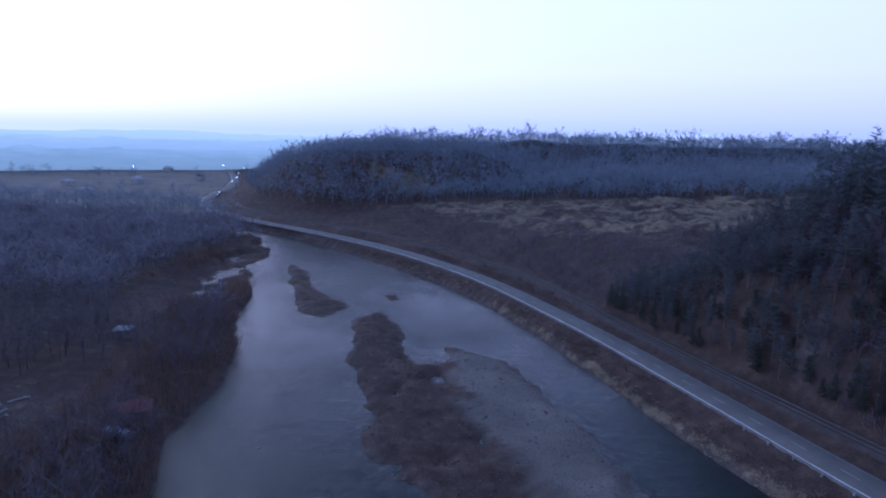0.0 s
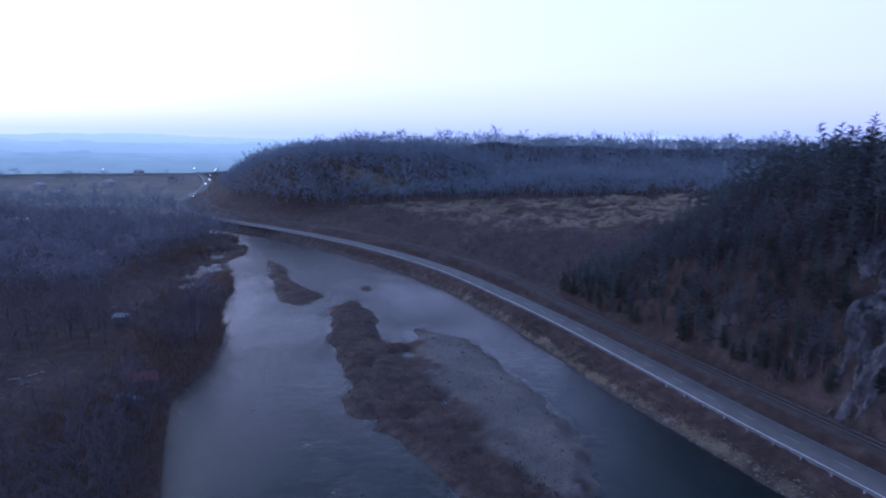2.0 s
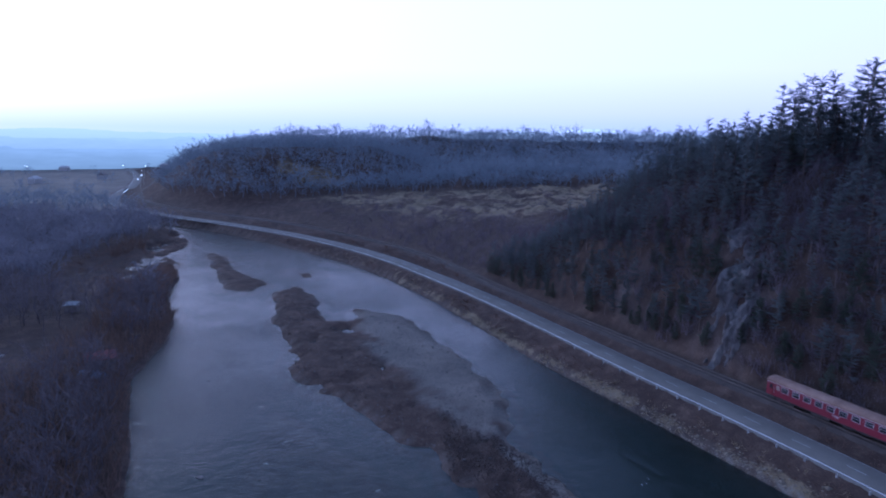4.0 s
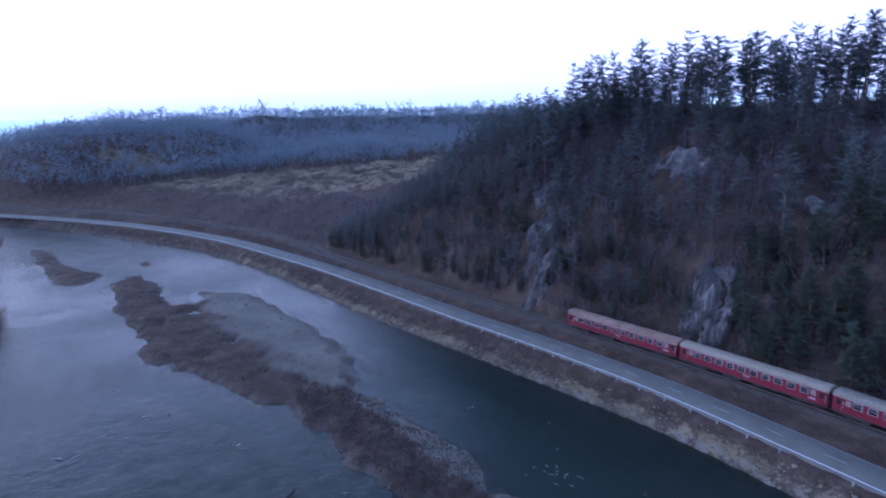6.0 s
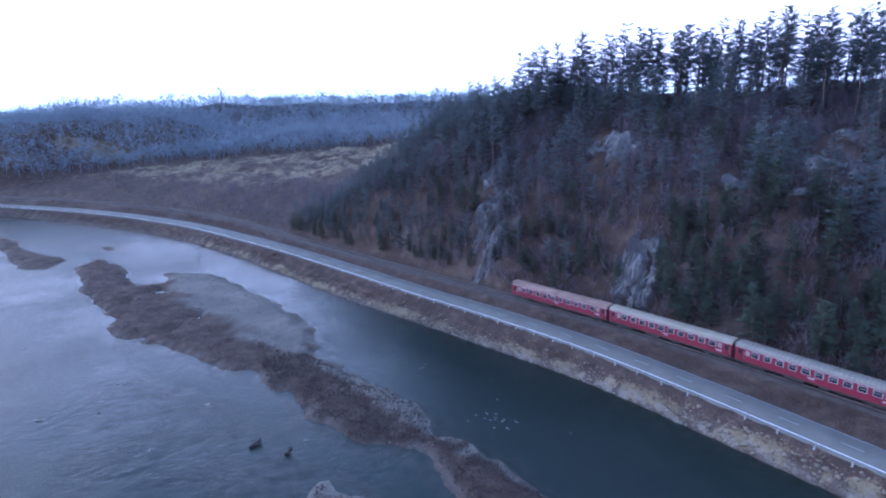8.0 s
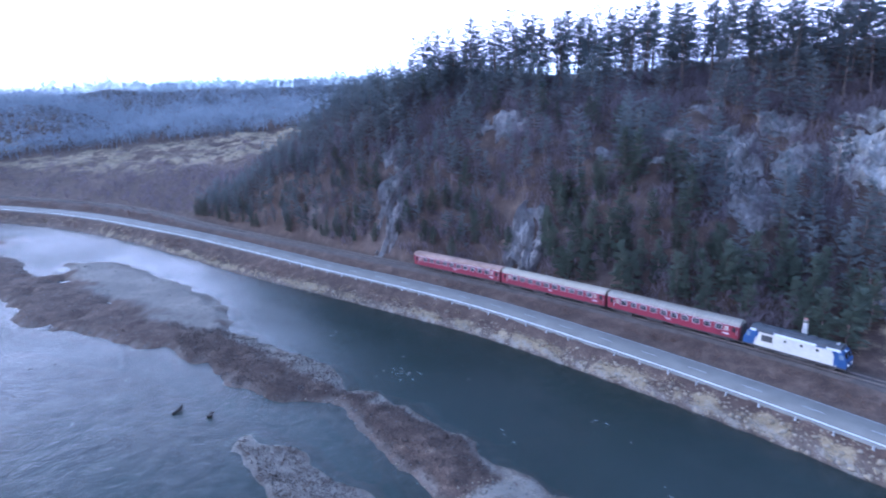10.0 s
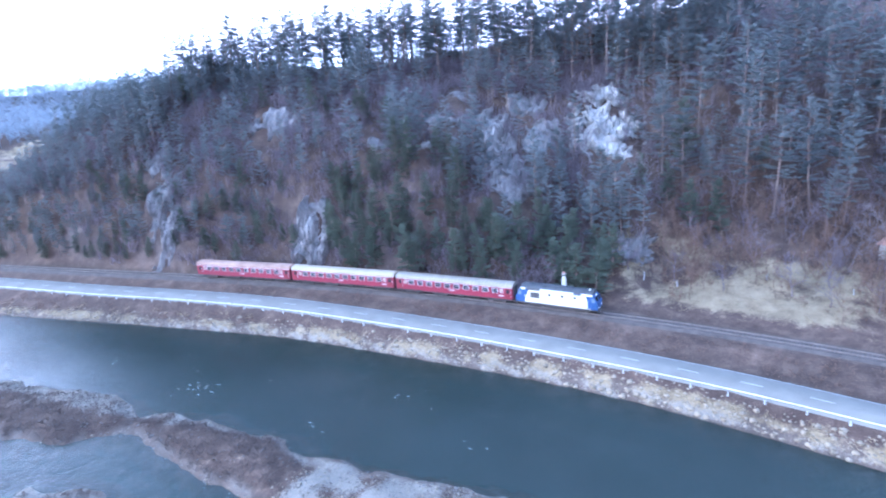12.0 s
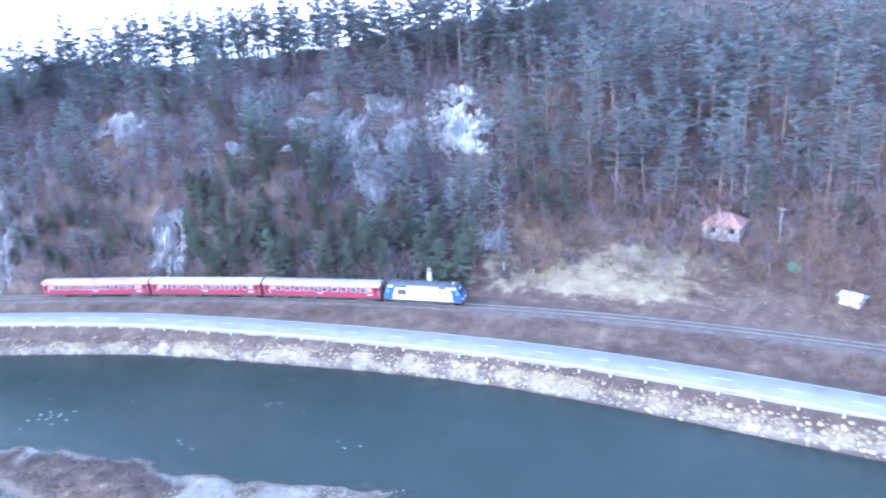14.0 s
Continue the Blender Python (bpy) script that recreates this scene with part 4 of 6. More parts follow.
strew("forest_ashes", THIN_BARE, x, y, rs(24).uniform(0.8, 1.5, len(x)), M_ASH, "pale leafless ash trees scattered through the pine forest", "trees", 17, 0.1, z)
x, y, z = sow(63, 16000, -330, -30, 30, 345, 2.9, lambda x, y, z, k, r: (k["left"] > 3) & (k["marsh"] < 0.12) & (np.hypot((x + 68) / 20, (y - 108) / 15) > 1) & (z > 0.7) & (r.uniform(size=len(x)) < 0.9))
near, size = y < 165, rs(3).uniform(0.55, 1.15, len(x))
strew("floodplain_wood", LIGHT_BARE, x[near], y[near], size[near], M_ALDER, "leafless alder and willow wood on the flat shore", "wood", 4, 0.1, z[near])
strew("upper_shore_wood", FAR_BARE, x[~near], y[~near], size[~near], M_HAZED_WILLOW, "leafless willow wood farther up the shore, paled by painted haze", "wood", 16, 0.1, z[~near])
x, y, z = sow(73, 20000, -125, -33, 40, 250, 1.9, lambda x, y, z, k, r: (k["left"] > 0.9) & (k["left"] < 20) & (k["marsh"] < 0.75) & (z > 0.35) & (r.uniform(size=len(x)) < np.interp(k["left"], (2, 20), (0.9, 0.35))))
strew("shore_thicket", [thicket(k, 3.4, 2.2, 14, 3) for k in (113, 114, 115)], x, y, rs(25).uniform(0.5, 1.2, len(x)), M_BRUSH, "tall reddish-brown willow thicket lining the river shore", "thicket", 18, 0.05, z)
x, y, z = sow(70, 3000, -420, -120, 318, 430, 4.2, lambda x, y, z, k, r: (z > 0.6) & (k["road"] < -7) & ((k["right"] > 1) & (k["right"] < 42) | (k["left"] > 1) & (k["left"] < 30)))
strew("upstream_wood", LIGHT_BARE, x, y, rs(20).uniform(0.8, 1.25, len(x)), M_HAZED_TWIGS, "taller leafless wood along the upper river", "wood", 14, 0.1, z)
x, y, z = sow(64, 80000, -60, 110, -150, 300, 0.95, lambda x, y, z, k, r: (((k["road"] > 4.3) & (k["rail"] < -3.0)) | ((k["right"] > 1.5) & (k["road"] < -5.0))) & (r.uniform(size=len(x)) < 0.8))
strew("verge_brush", [thicket(s, 0.9, 1.5, 10, 2) for s in (91, 92, 93)], x, y, rs(4).uniform(0.35, 1.15, len(x)) * np.clip(0.9 + 0.5 * rough_ground(x, y, 18, 94), 0.4, 1.5), M_BRUSH, "dry reddish brush on the road and railway verges", "brush", 5, 0.05, z)
x, y, z = sow(65, 2500, -40, 60, -40, 180, 1.6, lambda x, y, z, k, r: (k["isle"] > 1.6) & (z > 0.3) & (inside(GRAVEL, x, y) < -1))
strew("island_brush", [thicket(s, 0.8, 1.6, 9, 2) for s in (94, 95, 96)], x, y, rs(5).uniform(0.4, 1.1, len(x)), M_DAMP_BRUSH, "low dry brush on the river islands", "brush", 6, 0.05, z)
x, y, z = sow(71, 3500, -125, -50, 150, 290, 1.8, lambda x, y, z, k, r: (k["left"] > 1.5) & (k["marsh"] > 0.05) & (z > 0.25) & (r.uniform(size=len(x)) < 0.7))
strew("marsh_brush", [thicket(s, 0.8, 1.6, 10, 2) for s in (110, 111, 112)], x, y, rs(21).uniform(0.5, 1.4, len(x)), M_BRUSH, "low brown brush and rushes round the marsh pools", "brush", 15, 0.05, z)
x, y, z = sow(66, 34000, -240, 440, 290, 590, 4.0, lambda x, y, z, k, r: ((k["back"] > 6) | (y > 358 + 6 * rough_ground(x, y, 40, 78)) & (x > -60)) & (k["rail"] > 6) & ((np.hypot((x + 40) / 26, (y - 392) / 17) > 1) | (r.uniform(size=len(x)) < 0.15)))
strew("far_woods", FAR_BARE, x, y, rs(6).uniform(0.65, 1.15, len(x)) * np.where(rs(16).uniform(size=len(x)) < 0.08, 1.5, 1.0), M_HAZED_TWIGS, "leafless woods on the ridges beyond the meadow", "woods", 7, 0.1, z)
CREST = [thicket(k, 4.2, 3.6, 13, 1) for k in (131, 132, 133)]
x, y, z = sow(74, 16000, -240, 460, 380, 620, 3.6, lambda x, y, z, k, r: (k["back"] > 29) & (k["rail"] > 20))
strew("ridge_underwood", CREST, x, y, rs(29).uniform(0.7, 1.3, len(x)), M_HAZED_TWIGS, "leafless underwood along the crest of the far ridge", "underwood", 19, 0.1, z)
x, y, z = sow(75, 9000, 130, 290, -20, 115, 2.4, lambda x, y, z, k, r: (k["rail"] > 78) & (k["rail"] < 150) & (z > 38) & clear_of_crags(x, y))
strew("crest_scrub", CREST, x, y, rs(30).uniform(0.45, 0.9, len(x)), M_BARE, "leafless scrub between the pines of the crest", "scrub", 20, 0.1, z)
x, y, z = sow(67, 4500, -30, 170, 170, 330, 2.6, lambda x, y, z, k, r: (k["rail"] > 4) & (k["rail"] < 55) & (k["back"] < 12) & (r.uniform(size=len(x)) < np.interp(y, (230, 275), (0.75, 0.12))))
strew("meadow_scrub", SCRUB + LIGHT_BARE[:2], x, y, rs(7).uniform(0.5, 0.95, len(x)), M_BARE, "leafless scrub at the lower edge of the meadow", "scrub", 8, 0.1, z)
x, y, z = sow(68, 1500, -900, -160, 380, 900, 12.0, lambda x, y, z, k, r: (np.abs(k["road"]) > 12) & (rough_ground(x, y, 120, 77) > 0.25))
strew("hedgerows", FAR_BARE, x, y, rs(8).uniform(0.6, 1.1, len(x)), M_HAZED_TWIGS, "hedgerows and small copses on the valley fields", "hedgerow", 9, 0.1, z)
x, y, z = sow(69, 60, 20, 110, 250, 350, 14.0, lambda x, y, z, k, r: (k["rail"] > 45))
strew("meadow_bushes", [thicket(s, 3.0, 5.0, 40, 4) for s in (97, 98)], x[:7], y[:7], rs(9).uniform(0.7, 1.1, 7), M_BARE, "round dark bushes standing on the pale meadow", "bush", 10, 0.1, z[:7])

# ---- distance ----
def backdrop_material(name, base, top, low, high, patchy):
    """Hills and fields with evening haze painted as glow: paler with height, mottled by woods and fields."""
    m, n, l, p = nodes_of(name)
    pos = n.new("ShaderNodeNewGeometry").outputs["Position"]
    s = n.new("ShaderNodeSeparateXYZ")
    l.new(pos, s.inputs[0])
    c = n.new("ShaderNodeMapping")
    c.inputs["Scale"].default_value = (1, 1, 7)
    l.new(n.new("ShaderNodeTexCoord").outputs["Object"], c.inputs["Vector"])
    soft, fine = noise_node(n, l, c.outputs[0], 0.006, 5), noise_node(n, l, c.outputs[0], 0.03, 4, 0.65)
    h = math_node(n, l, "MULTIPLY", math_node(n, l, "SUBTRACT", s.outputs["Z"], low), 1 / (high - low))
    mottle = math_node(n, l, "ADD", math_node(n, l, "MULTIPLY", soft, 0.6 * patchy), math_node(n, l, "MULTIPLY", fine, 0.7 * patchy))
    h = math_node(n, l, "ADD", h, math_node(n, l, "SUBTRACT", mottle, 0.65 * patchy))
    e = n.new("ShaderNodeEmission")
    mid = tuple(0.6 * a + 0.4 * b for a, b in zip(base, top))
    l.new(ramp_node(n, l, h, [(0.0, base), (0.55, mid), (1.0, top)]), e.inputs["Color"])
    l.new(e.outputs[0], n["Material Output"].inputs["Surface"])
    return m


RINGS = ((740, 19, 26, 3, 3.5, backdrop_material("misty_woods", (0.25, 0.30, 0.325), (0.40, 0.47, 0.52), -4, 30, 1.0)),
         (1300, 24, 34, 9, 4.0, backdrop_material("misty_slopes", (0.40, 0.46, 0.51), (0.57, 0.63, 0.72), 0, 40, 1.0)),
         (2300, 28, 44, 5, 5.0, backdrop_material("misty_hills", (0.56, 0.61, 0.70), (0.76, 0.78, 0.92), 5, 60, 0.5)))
for radius, low, high, seed, ragged, haze in RINGS:
    a = np.linspace(-1.75, 0.25 if radius < 1400 else 1.95, 700)
    x, y = radius * np.sin(a), 60 + radius * np.cos(a)
    low, high = (v * (1 + 0.8 * np.clip((a - 0.05) / 0.3, 0, 1)) for v in (low, high))
    top = low + (high - low) * np.clip(0.5 + 0.6 * rough_ground(x, y, radius * 0.35, seed), 0, 1.3) + ragged * rough_ground(x, y, radius * 0.05, seed + 1)
    # no dip lower than what hides the bare ground between one ridge and the next
    top = np.maximum(top, 25.0 if radius < 1000 else 27.0 if radius < 2000 else 31.0)
    v = np.concatenate([np.column_stack([x, y, 0 * x - 5]), np.column_stack([x * 1.01, y * 1.01, top])])
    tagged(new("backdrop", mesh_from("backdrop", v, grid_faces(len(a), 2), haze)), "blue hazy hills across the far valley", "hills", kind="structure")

# ---- railway ----
def along(line, start_y):
    """Arc length at every sample of a line, and the length at which it passes that y."""
    s = np.r_[0, np.cumsum(np.linalg.norm(np.diff(line, axis=0), axis=1))]
    return s, float(np.interp(start_y, line[:, 1], s))


def spot(line, s_all, s):
    return np.array((np.interp(s, s_all, line[:, 0]), np.interp(s, s_all, line[:, 1])))


M_RAIL = surface("rail_steel", (0.06, 0.043, 0.035), (0.15, 0.125, 0.108), 0.6, 0.6, 0.1, 4.0, 0.2)
M_SLEEPER = surface("sleeper_concrete", (0.048, 0.039, 0.034), (0.095, 0.080, 0.070), 0.8, 0.9, 0.3, 9.0)
M_BALLAST = surface("ballast", (0.030, 0.023, 0.020), (0.082, 0.066, 0.056), 0.5, 0.95, 1.0, 9.0)
track = tagged(new("railway_track"), "single railway track on dark ballast beside the road", "railway", kind="structure")
v, f = ribbon(RAIL, (-2.5, -1.6, 1.6, 2.5), (4.3, 4.74, 4.74, 4.3))
part("ballast", (v, f), M_BALLAST, track)
for side in (-0.75, 0.75):
    v, f = ribbon(RAIL, (side - 0.06, side - 0.035, side + 0.035, side + 0.06), (4.74, 4.95, 4.95, 4.74))
    part("rail", (v, f), M_RAIL, track, "worn steel rail with a shiny head")
S_RAIL, S0 = along(RAIL, -150)
sv, sf = [], []
box_f = np.array([(0, 1, 2, 3), (0, 4, 5, 1), (1, 5, 6, 2), (2, 6, 7, 3), (3, 7, 4, 0)])
for k in range(760):
    c = spot(RAIL, S_RAIL, S0 + 0.6 * k)
    d = spot(RAIL, S_RAIL, S0 + 0.6 * k + 0.5) - c
    d /= np.linalg.norm(d)
    n = np.array((d[1], -d[0]))
    for h in (4.80, 4.70):
        for a, b in ((-1.25, -0.12), (1.25, -0.12), (1.25, 0.12), (-1.25, 0.12)):
            sv.append((*(c + n * a + d * b), h))
    sf += [tuple(q + 8 * k) for q in box_f]
tagged(part("sleepers", (sv, sf), M_SLEEPER, track, "grey concrete sleepers half sunk in the ballast"), kind="stuff")

# ---- road markings and guard posts ----
S_ROAD, R0 = along(ROAD, -150)
M_FADED = surface("faded_paint", (0.22, 0.22, 0.22), (0.42, 0.42, 0.415), 0.5, 0.7, 0.1, 5.0)
near_line = ROAD + normals(ROAD) * -2.95
part("edge_line", ribbon(near_line, (-0.11, 0.11), (3.512, 3.516)), M_LINE, road, "worn white edge line")
part("edge_line", ribbon(ROAD + normals(ROAD) * 2.72, (-0.06, 0.06), (3.516, 3.512)), M_FADED, road, "worn white edge line")
dash_mesh = mesh_from("lane_dash", [(-1.5, -0.07, 0), (1.5, -0.07, 0), (1.5, 0.07, 0), (-1.5, 0.07, 0), (-1.5, -0.07, -0.02), (1.5, -0.07, -0.02), (1.5, 0.07, -0.02), (-1.5, 0.07, -0.02)],
                      [(0, 1, 2, 3), (0, 4, 5, 1), (1, 5, 6, 2), (2, 6, 7, 3), (3, 7, 4, 0)], M_FADED)
for k in range(48):
    c, d = spot(ROAD, S_ROAD, R0 + 9 * k), spot(ROAD, S_ROAD, R0 + 9 * k + 1) - spot(ROAD, S_ROAD, R0 + 9 * k - 1)
    n = np.array((d[1], -d[0])) / np.linalg.norm(d)
    c = c - n * 0.1
    ob = new("lane_dash", dash_mesh)
    ob.parent = road
    ob.matrix_world = pose(c[0], c[1], 3.568, 0, 0, math.degrees(math.atan2(d[1], d[0])))
M_POST = surface("whitewash", (0.20, 0.20, 0.195), (0.40, 0.40, 0.39), 1.5, 0.8, 0.3, 12.0)
bm = bmesh.new()
bmesh.ops.create_cone(bm, cap_ends=True, segments=10, radius1=0.13, radius2=0.10, depth=0.6, matrix=Matrix.Translation((0, 0, 0.08)))
bmesh.ops.bevel(bm, geom=[e for e in bm.edges if e.verts[0].co.z > 0.3 and e.verts[1].co.z > 0.3], offset=0.03, segments=2, affect="EDGES")
post_mesh = bpy.data.meshes.new("guard_post")
bm.to_mesh(post_mesh)
bm.free()
post_mesh.materials.append(M_POST)
rp = np.random.RandomState(5)
for k in range(46):
    s = R0 + 30 + 5.1 * k + rp.uniform(-0.15, 0.15)
    if rp.uniform() < 0.08:
        continue
    c, d = spot(ROAD, S_ROAD, s), spot(ROAD, S_ROAD, s + 1) - spot(ROAD, S_ROAD, s - 1)
    n = np.array((d[1], -d[0])) / np.linalg.norm(d)
    c = c - n * 3.8
    ob = new("guard_post", post_mesh)
    ob.matrix_world = pose(c[0], c[1], float(ground_height([c[0]], [c[1]])[0]) + 0.1, rp.normal() * 3, rp.normal() * 3, rp.uniform(0, 360)) @ Matrix.Diagonal((1.25, 1.25, 1.0, 1))
    tagged(ob, "short whitewashed concrete guard post on the road's verge", "guard post", "guard posts along the road")

# ---- train ----
M_RED = surface("carriage_red", (0.125, 0.010, 0.024), (0.20, 0.016, 0.036), 0.4, 0.42, 0.04, 3.0, coat=0.15)
M_DKRED = surface("door_red", (0.11, 0.008, 0.016), (0.17, 0.013, 0.024), 0.6, 0.45, 0.04, 3.0)
M_CREAM = surface("cream_roof", (0.21, 0.178, 0.130), (0.32, 0.276, 0.208), 0.4, 0.7, 0.1, 3.0)
M_GREYROOF = surface("grey_roof", (0.15, 0.132, 0.106), (0.25, 0.222, 0.182), 0.5, 0.6, 0.1, 3.0)
M_RUSTROOF = surface("rusty_roof", (0.16, 0.095, 0.07), (0.32, 0.22, 0.17), 0.35, 0.85, 0.2, 3.0)
M_UNDER = surface("underframe", (0.020, 0.018, 0.018), (0.07, 0.06, 0.055), 1.0, 0.8, 0.3, 6.0)
M_WHEEL = surface("wheel_steel", (0.05, 0.045, 0.04), (0.16, 0.14, 0.13), 1.5, 0.5, 0.1, 8.0, 0.6)
M_SILVER = surface("window_frame", (0.42, 0.43, 0.44), (0.62, 0.62, 0.63), 1.5, 0.4, 0.05, 9.0, 0.5)
M_GLASS = surface("dark_glass", (0.012, 0.014, 0.018), (0.035, 0.038, 0.045), 0.7, 0.08, 0.0, 5.0)
M_MARK = surface("white_marking", (0.40, 0.36, 0.37), (0.55, 0.51, 0.52), 2.0, 0.6, 0.0, 9.0)
M_WHITE = surface("locomotive_white", (0.37, 0.345, 0.29), (0.50, 0.47, 0.40), 0.4, 0.45, 0.05, 3.0, coat=0.15)
M_BLUE = surface("locomotive_blue", (0.016, 0.042, 0.12), (0.030, 0.068, 0.18), 0.5, 0.4, 0.05, 3.0, coat=0.2)
M_CABGLASS = surface("cab_side_glass", (0.10, 0.13, 0.17), (0.20, 0.24, 0.29), 0.8, 0.15, 0.0, 4.0)
M_LGREY = surface("light_grey_hood", (0.36, 0.37, 0.38), (0.52, 0.53, 0.54), 0.5, 0.55, 0.1, 4.0)
M_DGREY = surface("sooty_roof", (0.016, 0.017, 0.020), (0.055, 0.058, 0.064), 0.5, 0.7, 0.2, 4.0)


def glowing(name, colour, strength):
    m, n, l, p = nodes_of(name)
    p.inputs["Base Color"].default_value = (0.8, 0.8, 0.8, 1)
    p.inputs["Emission Color"].default_value = (*colour, 1)
    p.inputs["Emission Strength"].default_value = strength
    return m


M_LAMP = glowing("lamp_glow", (1.0, 0.95, 0.88), 0.8)


def bogie(parent, x, wheelbase=2.6):
    b = part("bogie", boxes((x - wheelbase / 2 - 0.7, -1.12, 0.42, x + wheelbase / 2 + 0.7, -0.94, 0.78), (x - wheelbase / 2 - 0.7, 0.94, 0.42, x + wheelbase / 2 + 0.7, 1.12, 0.78),
                            (x - 0.4, -1.1, 0.4, x + 0.4, 1.1, 0.9), bevel=0.03), M_UNDER, parent)
    for dx in (-wheelbase / 2, wheelbase / 2):
        for y in (-0.78, 0.78):
            part("wheel", disc(0.46, 0.13, Matrix.Translation((x + dx, y, 0.46)) @ Matrix.Rotation(radians(90), 4, "X")), M_WHEEL, b)
        for y in (-1.2, 1.2):
            part("axle_box", boxes((x + dx - 0.16, y - 0.09, 0.34, x + dx + 0.16, y + 0.09, 0.62), bevel=0.03), M_UNDER, b)


def buffers(parent, x, out):
    for y in (-0.88, 0.88):
        bm = disc(0.09, 0.5, Matrix.Translation((x + out * 0.22, y, 1.05)) @ Matrix.Rotation(radians(90), 4, "Y"), 12)
        bmesh.ops.create_cone(bm, cap_ends=True, segments=16, radius1=0.24, radius2=0.24, depth=0.06, matrix=Matrix.Translation((x + out * 0.48, y, 1.05)) @ Matrix.Rotation(radians(90), 4, "Y"))
        part("buffer", bm, M_UNDER, parent)


def coach(roof_material, ribs, roof_words, window_dark=True):
    """A passenger coach, 26.4 m over buffers, rail top at z = 0."""
    c = tagged(new("passenger_coach"), f"red passenger coach with silver-framed windows and {roof_words}", "train coach", "coaches of the train")
    half, w = 12.85, 1.41
    wall = [(-w + 0.06, 0.95), (w - 0.06, 0.95), (w, 1.1), (w, 3.22), (w - 0.03, 3.3), (-w + 0.03, 3.3), (-w, 3.22), (-w, 1.1)]
    part("body", prism(wall, -half, half, 2), M_RED, c)
    arc = [(math.cos(a) * (w + 0.02) * (abs(math.cos(a)) ** -0.25 if abs(math.cos(a)) > 0.05 else 0), 3.30 + 0.75 * math.sin(a) ** 0.8) for a in np.linspace(0.02, math.pi - 0.02, 15)]
    roof = part("roof", prism(arc, -half - 0.05, half + 0.05, 4), roof_material, c, roof_words)
    if ribs:
        for k in range(34):
            x = -half + 0.7 + k * (2 * half - 1.4) / 33
            part("roof_rib", prism([(y * 1.02, 3.30 + (z - 3.30) * 1.09) for y, z in arc], x - 0.07, x + 0.07), M_CREAM, roof)
    for k in range(4):
        x = -9 + 6 * k
        part("roof_vent", boxes((x - 0.28, -0.22, 3.98, x + 0.28, 0.22, 4.16), bevel=0.04), roof_material, roof)
    for out in (-1, 1):
        y = out * w
        part("gutter", boxes((-half, y - out * 0.02, 3.27, half, y + out * 0.05, 3.34)), M_SILVER, c)
        for k in range(10):
            x = -9.3 + k * 18.6 / 9
            part_w = part("window", boxes((x - 0.68, y - out * 0.02, 2.08, x + 0.68, y + out * 0.035, 3.06), bevel=0.02), M_SILVER, c)
            part("pane", boxes((x - 0.59, y, 2.17, x + 0.59, y + out * 0.05, 2.60)), M_GLASS, part_w)
            part("pane", boxes((x - 0.59, y, 2.66, x + 0.59, y + out * 0.05, 2.98)), M_GLASS, part_w)
        for x in (-10.65, 10.65):
            small = part("window", boxes((x - 0.33, y - out * 0.02, 2.2, x + 0.33, y + out * 0.035, 2.98), bevel=0.02), M_MARK, c, "frosted white lavatory window")
            part("pane", boxes((x - 0.25, y, 2.28, x + 0.25, y + out * 0.05, 2.9)), M_CREAM, small)
        for x in (-11.95, 11.95):
            d = part("door", boxes((x - 0.5, y - out * 0.04, 1.15, x + 0.5, y + out * 0.03, 3.15), bevel=0.015), M_DKRED, c, "darker red folding door")
            part("pane", boxes((x - 0.3, y, 2.15, x + 0.3, y + out * 0.045, 2.95)), M_GLASS, d)
            part("handrail", boxes((x + 0.56, y, 1.5, x + 0.60, y + out * 0.08, 2.7)), M_SILVER, d)
            part("step", boxes((x - 0.45, y - out * 0.25, 0.55, x + 0.45, y + out * 0.02, 0.60), (x - 0.45, y - out * 0.2, 0.88, x + 0.45, y + out * 0.02, 0.92)), M_UNDER, d)
        # markings that cannot be read: plain bars
        part("marking", boxes((-0.7, y, 1.66, 0.5, y + out * 0.012, 1.82), (-0.4, y, 1.48, 0.3, y + out * 0.012, 1.55)), M_MARK, c)
        part("class_marking", boxes((10.0, y, 1.5, 11.1, y + out * 0.012, 1.74)), M_MARK, c)
        part("sole_bar", boxes((-half, y - out * 0.12, 0.88, half, y - out * 0.02, 1.0)), M_UNDER, c)
    part("equipment_box", boxes((-4.5, -1.15, 0.35, -1.2, 1.15, 0.95), (1.0, -1.1, 0.4, 2.6, 1.1, 0.95), (3.4, -0.9, 0.42, 5.2, 0.9, 0.95), bevel=0.04), M_UNDER, c)
    for x in (-half, half):
        part("gangway", boxes((x - 0.05, -0.75, 1.1, x + math.copysign(0.28, x), 0.75, 3.45), bevel=0.05), M_UNDER, c)
        buffers(c, x, math.copysign(1, x))
    for x in (-9.5, 9.5):
        bogie(c, x)
    return c


